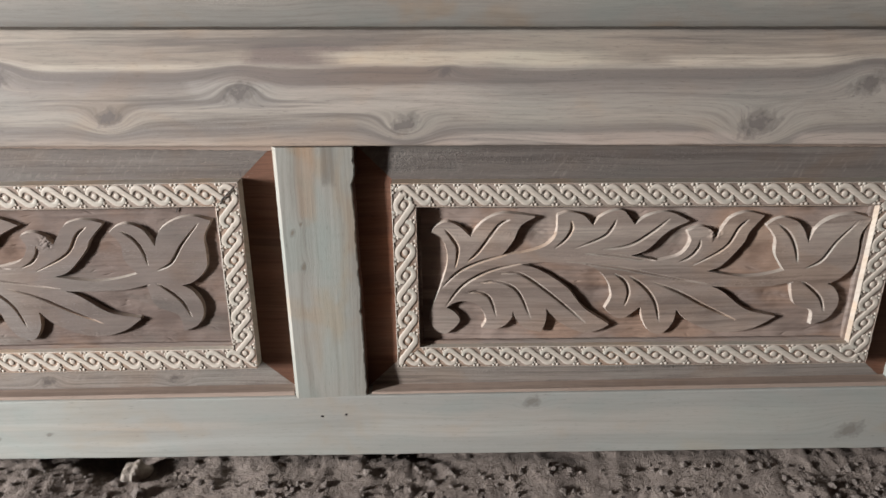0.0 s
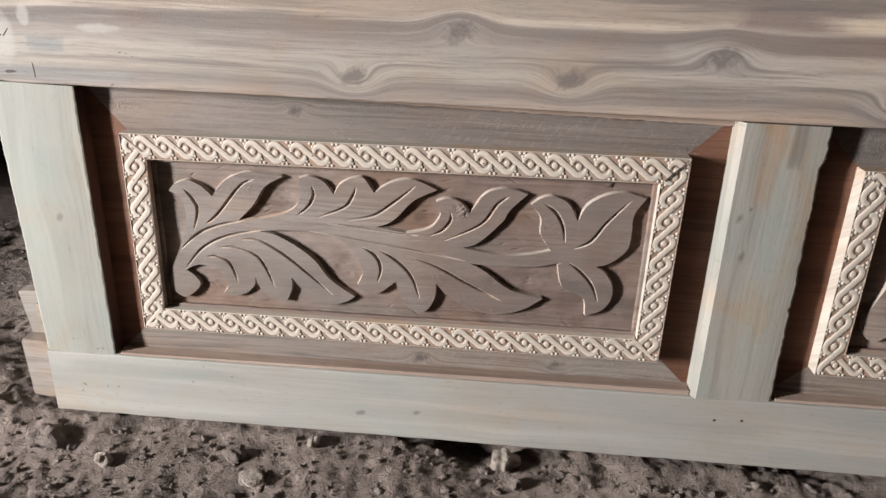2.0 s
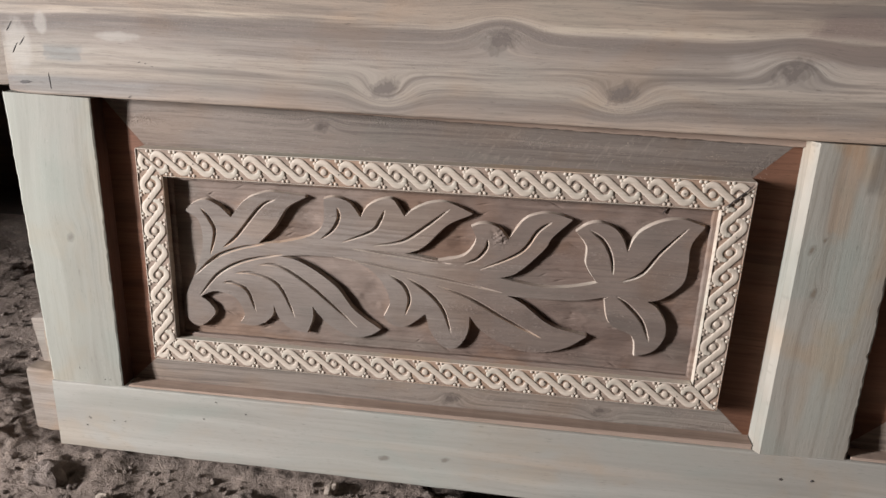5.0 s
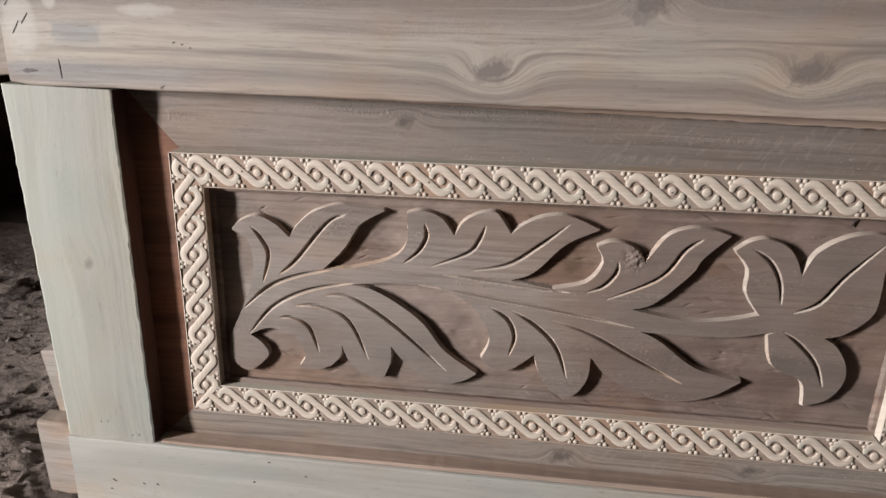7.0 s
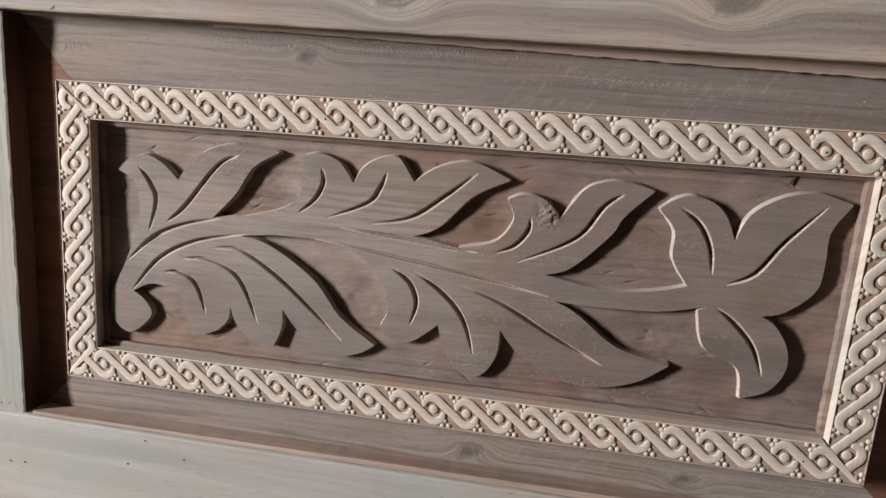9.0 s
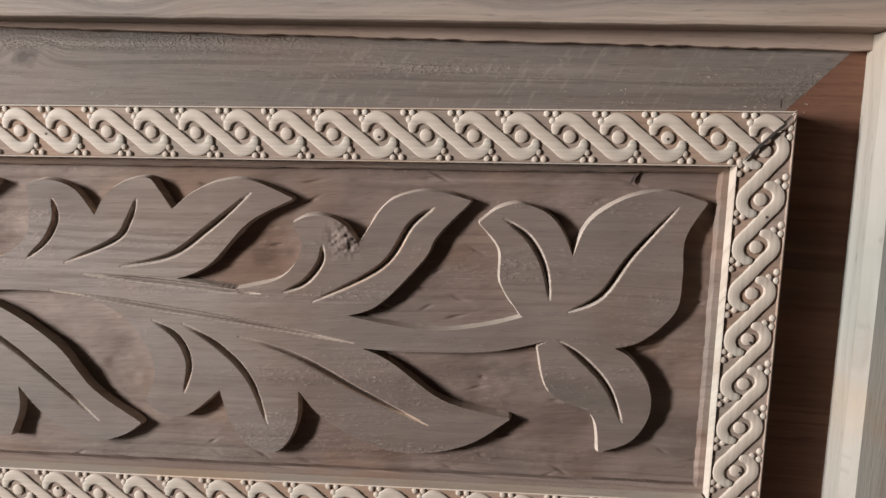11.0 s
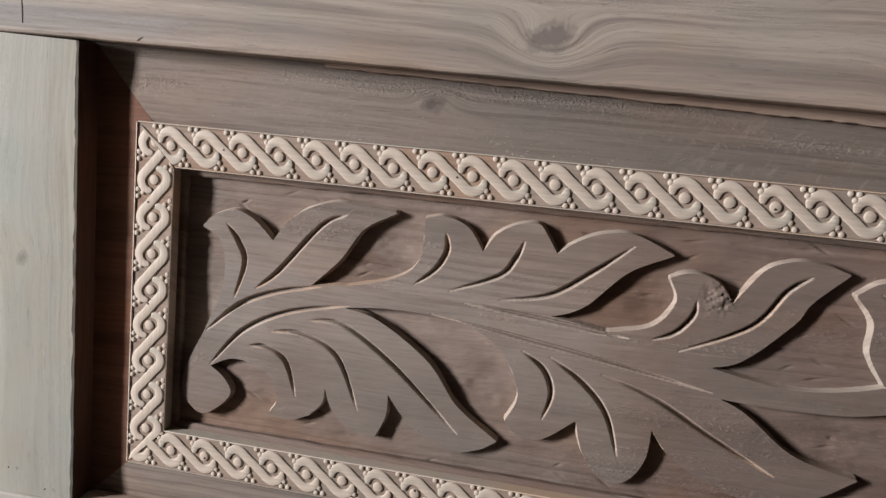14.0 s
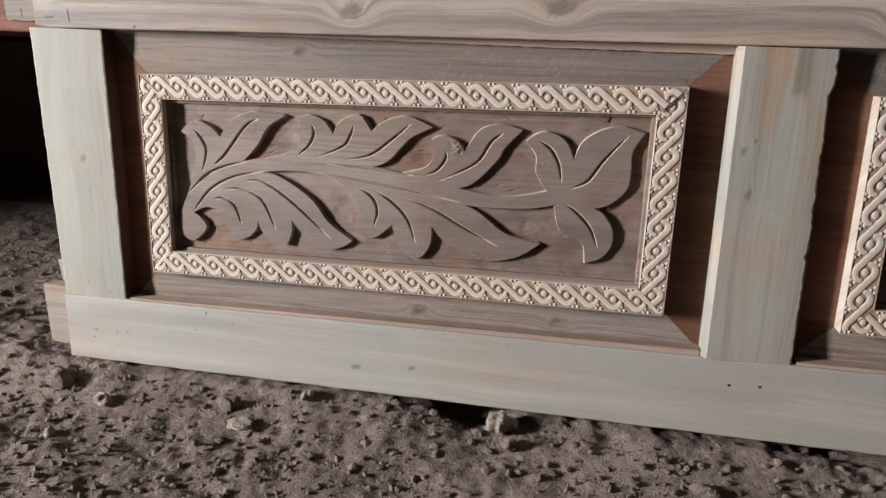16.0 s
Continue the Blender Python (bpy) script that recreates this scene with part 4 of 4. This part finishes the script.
def raised_panel(parent, hole, mould, beads, carving, field_x):
    """A raised panel in its opening: four slopes, the moulding, and the carved field. hole and mould: tl, tr, br, bl."""
    tuck = 0.004
    o = [(hole[0][0] - tuck, hole[0][1] + tuck), (hole[1][0] + tuck, hole[1][1] + tuck), (hole[2][0] + tuck, hole[2][1] - tuck), (hole[3][0] - tuck, hole[3][1] - tuck)]
    deep, high = 0.0185, 0.0160
    sloped(parent, "panel_bevel", o[0], o[1], mould[0], mould[1], deep, high, M_BEVEL)
    sloped(parent, "panel_bevel", o[2], o[3], mould[2], mould[3], deep, high, M_BEVEL)
    # the end bevels are the same teak, coloured darker and redder for their shade
    sloped(parent, "panel_bevel", o[1], o[2], mould[1], mould[2], deep, high, M_END_SHADED, "end bevel with its shade put into the red-brown colour")
    sloped(parent, "panel_bevel", o[3], o[0], mould[3], mould[0], deep, high, M_END_SHADED, "end bevel with its shade put into the red-brown colour")
    # the raw edge of the panel that shows along the rails
    part("rebate_strip", board((hole[0][0] + 0.13, hole[0][1] + 0.002), (hole[1][0], hole[1][1] + 0.002), (hole[1][0], hole[1][1] - 0.0062), (hole[0][0] + 0.13, hole[0][1] - 0.0012), 0.0140, 0.008, seed=51, wobble=0.00035, arris=0.0006, pieces=110), M_REBATE, parent, "raw reddish strip along the rail")
    part("rebate_strip", board((hole[3][0] + 0.004, hole[3][1] + 0.0018), (hole[2][0] - 0.001, hole[2][1] + 0.0046), (hole[2][0] - 0.001, hole[2][1] - 0.002), (hole[3][0] + 0.004, hole[3][1] - 0.002), 0.0035, 0.018, seed=52, wobble=0.00008, arris=0.0006, pieces=90), M_REBATE, parent, "raw reddish strip along the rail")
    wide = 0.0222
    moulding(parent, mould, wide, high, 0.0014, beads)
    inner = [(mould[0][0] + wide, mould[0][1] - wide), (mould[1][0] - wide, mould[1][1] - wide), (mould[2][0] - wide, mould[2][1] + wide), (mould[3][0] + wide, mould[3][1] + wide)]
    # the ledge left between the moulding and the sunk ground
    ledge = 0.0034
    bm = bmesh.new()
    loops = []
    rnd = random.Random(3)
    for off, y in ((-0.002, 0.0080), (ledge - 0.0008, 0.0083), (ledge, 0.0091), (ledge + 0.0003, 0.016)):
        loop = []
        for n in range(4):
            p, q = Vector(inner[n]), Vector(inner[(n + 1) % 4])
            sx, sz = (1, -1) if n == 0 else (-1, -1) if n == 1 else (-1, 1) if n == 2 else (1, 1)
            p = p + Vector((sx, sz)) * off
            tx, tz = (-1, -1) if n == 0 else (-1, 1) if n == 1 else (1, 1) if n == 2 else (1, -1)
            q = q + Vector((tx, tz)) * off
            for i in range(40):
                w = p.lerp(q, i / 40)
                loop.append(bm.verts.new((w.x + rnd.uniform(-0.0003, 0.0003), y, w.y + rnd.uniform(-0.0003, 0.0003))))
        loops.append(loop)
    for p, q in zip(loops, loops[1:]):
        for i in range(len(p)):
            bm.faces.new((p[i], p[(i + 1) % len(p)], q[(i + 1) % len(p)], q[i]))
    part("inner_ledge", bm, M_GROUND, parent)
    for ob in carved_parts(parent, 0.0118, *carving):
        ob.location = (field_x, 0, inner[3][1] + 0.0010)


def sawdust(name, hole, mould, deep, high, count, seed):
    """Loose grains of sawdust that cling to the slopes round the moulding."""
    rnd = random.Random(seed)
    verts, faces = [], []
    while len(verts) < 6 * count:
        upper = rnd.random() < 0.72
        t = rnd.random() ** 1.6
        x = rnd.uniform(mould[0][0], mould[1][0] + 0.01)
        s = (x - mould[0][0]) / (mould[1][0] - mould[0][0])
        lo, hi = (mould[0], mould[1]) if upper else (mould[3], mould[2])
        lo_z = lo[1] + (hi[1] - lo[1]) * s
        far = hole[0][1] if upper else hole[3][1]
        # the grains gather in drifts
        if rnd.random() > 0.25 + 0.75 * (0.5 + 0.5 * math.sin(x * 41.0 + 3.0 * math.sin(x * 97.0 + t * 6.0))):
            continue
        z = lo_z + (far - lo_z) * t
        y = high + (deep - high) * t
        r = rnd.uniform(0.00012, 0.0003)
        k = len(verts)
        for d in ((-1, 0, 0), (1, 0, 0), (0, -1, 0), (0, 1, 0), (0, 0, -1), (0, 0, 1)):
            f = r * rnd.uniform(0.6, 1.3)
            verts.append((x + d[0] * f * 1.4, y + d[1] * f, z + d[2] * f))
        faces += [(k + a, k + b, k + c) for a in (0, 1) for b in (2, 3) for c in (4, 5)]
    me = bpy.data.meshes.new(name)
    me.from_pydata(verts, [], faces)
    me.materials.append(M_LINK)
    return tagged(new(name, me), "pale grains of sawdust clinging to the teak panel", "sawdust", kind="stuff")


def nail(parent, x, z, r=0.0016, y=0.0):
    bm = bmesh.new()
    dome(bm, x, z, r, y + 0.0003, 0.0006, 8, 1)
    part("nail_head", bm, M_NAIL, parent)


def nick(parent, x0, z0, x1, z1, wide=0.0008, y=0.0):
    """A short dark cut or pit in a face."""
    a, b = Vector((x0, z0)), Vector((x1, z1))
    d = (b - a).normalized()
    w = Vector((-d.y, d.x)) * wide
    bm = bmesh.new()
    loop = [a, a.lerp(b, 0.3) + w, a.lerp(b, 0.65) + w * 0.8, b, a.lerp(b, 0.6) - w * 0.7, a.lerp(b, 0.25) - w]
    top = [bm.verts.new((p.x, y - 0.0003, p.y)) for p in loop]
    low = [bm.verts.new((p.x, y + 0.0004, p.y)) for p in loop]
    bm.faces.new(top)
    for i in range(6):
        bm.faces.new((top[i], top[(i + 1) % 6], low[(i + 1) % 6], low[i]))
    part("nick", bm, M_NAIL, parent, "dark cut in the wood")


def frame_parts(parent, top, bottom, stile, middle, out=0.0, inset=0.0):
    """The rails, stiles and tenons. out: how much further the top rail reaches past its stile."""
    part("top_rail", board((-0.068 - out, 0.4625), (1.228, 0.458), (1.228, 0.361), (-0.0675 - out, 0.3645), 0.0, 0.036, seed=1, pieces=90, wobble=0.00015, rag=((1, 0.0, 0.006, 0.002),)), top, parent, "wide knotty top rail")
    part("bottom_rail", board((-0.069, 0.1029), (1.228, 0.1135), (1.228, 0.039), (-0.069, 0.0345), 0.0005, 0.036, seed=2, pieces=90, wobble=0.00015), bottom, parent, "pale bottom rail")
    part("stile", board((-0.0775 + inset, 0.3645), (0.0, 0.3632), (0.001, 0.103), (-0.0695 + inset, 0.1029), 0.0025, 0.033, "z", seed=3, wobble=0.0002), stile, parent, "pale greenish end stile")
    part("stile", board((0.551, 0.3622), (0.6216, 0.3615), (0.625, 0.1085), (0.5525, 0.108), 0.002, 0.034, "z", seed=4, pieces=60, wobble=0.00004, rag=((0, 0.0, 0.11, -0.002), (0, 0.12, 0.2, 0.002), (0, 0.21, 0.5, 0.0012), (0, 0.62, 0.64, 0.003)), chamfer=(0.0042, 0.006)), middle, parent, "middle stile with chipped edge")
    part("stile", board((1.153, 0.3615), (1.226, 0.3612), (1.226, 0.113), (1.153, 0.1125), 0.0025, 0.033, "z", seed=5), stile, parent, "pale end stile")
    part("tenon", board((-0.105 - out, 0.4290), (-0.064 - out, 0.4295), (-0.064 - out, 0.3695), (-0.1015 - out, 0.3705), 0.004, 0.022, seed=6, wobble=0.0006, pieces=9), M_TENON, parent, "rough sawn tenon")
    if not inset:
        part("tenon", board((-0.0985, 0.1095), (-0.067, 0.1092), (-0.067, 0.0435), (-0.0955, 0.0455), 0.006, 0.02, seed=7, arris=0.003, pieces=6), M_TENON, parent, "smooth pale tenon")


def shaded_edge(ob):
    """The edge of a stile that faces the panel has its shade put into a dark red colour."""
    ob.data.materials.append(M_EDGE_SHADE)
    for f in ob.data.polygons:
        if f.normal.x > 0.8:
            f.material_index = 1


panel = thing("bed_panel", (0, 0, 0), "unfinished teak bed panel, carved leaf reliefs, rope mouldings, on bare earth", "bed panel", "bed panels")
frame_parts(panel, M_TOP, M_BOT, M_STILE, M_MID)
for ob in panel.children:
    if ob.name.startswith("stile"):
        shaded_edge(ob)
raised_panel(panel, ((0.0, 0.3632), (0.551, 0.362), (0.5525, 0.108), (0.001, 0.1033)),
             ((0.0348, 0.3255), (0.5188, 0.3306), (0.5186, 0.1408), (0.0350, 0.1362)),
             ((0.0198, 0.01973, 0), (0.0160, 0.01958, 0), (0.0221, 0.01976, 0), (0.0218, 0.01971, 0)),
             (ORNAMENTS, 0.439, 0.150, 0.0004, 7, M_LEAF, M_GROUND), 0.058)
raised_panel(panel, ((0.6216, 0.3615), (1.153, 0.3613), (1.153, 0.1128), (0.625, 0.109)),
             ((0.6545, 0.3285), (1.1205, 0.327), (1.1205, 0.1405), (0.656, 0.1405)),
             ((0.0475, 0.01802, 0.000118), (0.0190, 0.0205, 0), (0.0185, 0.0256, -0.000205), (0.0295, 0.0230, 0)),
             (redrawn(ORNAMENTS), 0.4225, 0.146, 0.0007, 9, M_LEAF_PINK, M_GROUND_PINK), 0.678)
for x, z in ((0.5777, 0.0851), (0.602, 0.0868)):
    nail(panel, x, z, 0.0013)
for cut in ((-0.063, 0.4127, -0.0573, 0.4203), (-0.0604, 0.396, -0.0552, 0.404), (-0.0535, 0.4022, -0.0482, 0.4088), (-0.0318, 0.3813, -0.0311, 0.3694), (0.045, 0.393, 0.0475, 0.394), (0.0505, 0.3925, 0.0525, 0.3928), (0.056, 0.3905, 0.0575, 0.3908), (0.0345, 0.3655, 0.0375, 0.3675)):
    nick(panel, *cut, 0.0003)
nick(panel, -0.058, 0.3735, -0.0468, 0.374, 0.0014)
nick(panel, -0.0665, 0.389, -0.0655, 0.384, 0.0014, 0.004)
nick(panel, -0.0745, 0.4285, -0.0738, 0.4235, 0.0009, 0.004)
nick(panel, -0.0855, 0.381, -0.0848, 0.373, 0.0008, 0.004)
nick(panel, -0.1005, 0.412, -0.097, 0.4105, 0.0006, 0.004)
nick(panel, 0.4990, 0.3105, 0.5170, 0.3286, 0.0006, 0.0000)
nick(panel, 0.4568, 0.2995, 0.4592, 0.3045, 0.0005, 0.0108)
nick(panel, 0.5180, 0.3305, 0.5177, 0.3362, 0.0004, 0.0164)
for x, z in ((-0.0362, 0.0685), (-0.0390, 0.0599), (-0.0003, 0.0684), (-0.0114, 0.0676), (0.0899, 0.0988), (-0.0391, 0.1192), (-0.0153, 0.1101), (0.0772, 0.0802), (0.1174, 0.0899), (-0.0346, 0.0675)):
    nail(panel, x, z, 0.0005)
# pin holes of the moulding, in its beads and links
for x, z in ((0.3505, 0.3168), (0.4689, 0.3185), (0.0840, 0.3155), (0.2050, 0.3150), (0.2000, 0.1508), (0.3380, 0.1527), (0.3790, 0.1520), (0.4860, 0.1510), (0.0820, 0.1470), (0.5085, 0.2350), (0.5090, 0.1770), (0.5105, 0.2880), (0.0430, 0.2840), (0.0450, 0.2290), (0.0430, 0.1690)):
    nail(panel, x, z, 0.0008, 0.0010)

sawdust("sawdust", ((0.0, 0.3632), (0.551, 0.362), (0.5525, 0.108), (0.001, 0.1033)), ((0.0348, 0.3255), (0.5188, 0.3306), (0.5186, 0.1408), (0.0350, 0.1362)), 0.0185, 0.0161, 1700, 8)

# a second panel of the same kind leans behind it, nearly hidden
back = thing("bed_panel", (-0.036, 0.044, 0.027), "second plain teak bed panel standing close behind the carved one", "bed panel", "bed panels")
frame_parts(back, M_BACK, M_BACK, M_BACK, M_BACK, 0.012, 0.04)
bm = bmesh.new()
bmesh.ops.create_cube(bm, size=1.0)
for v in bm.verts:
    v.co = Vector((0.58 + v.co.x * 1.16, 0.02 + v.co.y * 0.012, 0.235 + v.co.z * 0.27))
part("panel_field", bm, M_BEVEL, back)


# ---- timber stacked behind ----
def timber(name, lo, hi, material, label, seed, along="x"):
    ob = part(name, board((lo[0], hi[2]), (hi[0], hi[2]), (hi[0], lo[2]), (lo[0], lo[2]), lo[1], hi[1] - lo[1], along, 0.003, 0.001, 40, seed), material, None)
    return tagged(ob, label, "timber", "timber stacked behind the panels")


timber("plank", (-1.3, 0.21, 0.366), (-0.02, 0.55, 0.474), M_RED, "red-brown plank lying behind the panels", 31)
offcut = part("wood_offcut", board((-0.204, 0.088), (-0.12, 0.094), (-0.12, -0.012), (-0.188, -0.012), 0.15, 0.02, seed=41, pieces=8), M_TENON, None)
tagged(offcut, "pale sawn offcut standing on the earth behind the panels", "wood offcut")
timber("post", (-0.02, 0.16, 0.0), (0.105, 0.22, 0.62), M_POST, "grey rough-sawn upright timber behind the panels", 32, along="z")
timber("plank", (0.291, 0.16, 0.40), (0.6, 0.2, 0.60), M_BROWN, "dark grey-brown weathered plank behind the panels", 33)
timber("plank", (0.604, 0.162, 0.40), (1.5, 0.2, 0.60), M_WARM, "warm brown stained plank behind the panels", 37)
timber("batten", (0.594, 0.147, 0.0), (0.601, 0.157, 0.64), M_BACK, "thin pale batten standing against the brown planks", 38, along="z")
# added to keep the space behind dark; no such timber is known there
timber("shade_block", (-1.6, 1.0, 0.0), (-0.5, 1.4, 0.365), M_BROWN, "dark block added far behind the panels for shade", 36)
timber("trestle", (0.9, 0.16, 0.0), (1.0, 0.24, 0.40), M_BROWN, "dark timber block under the brown plank", 35, along="z")
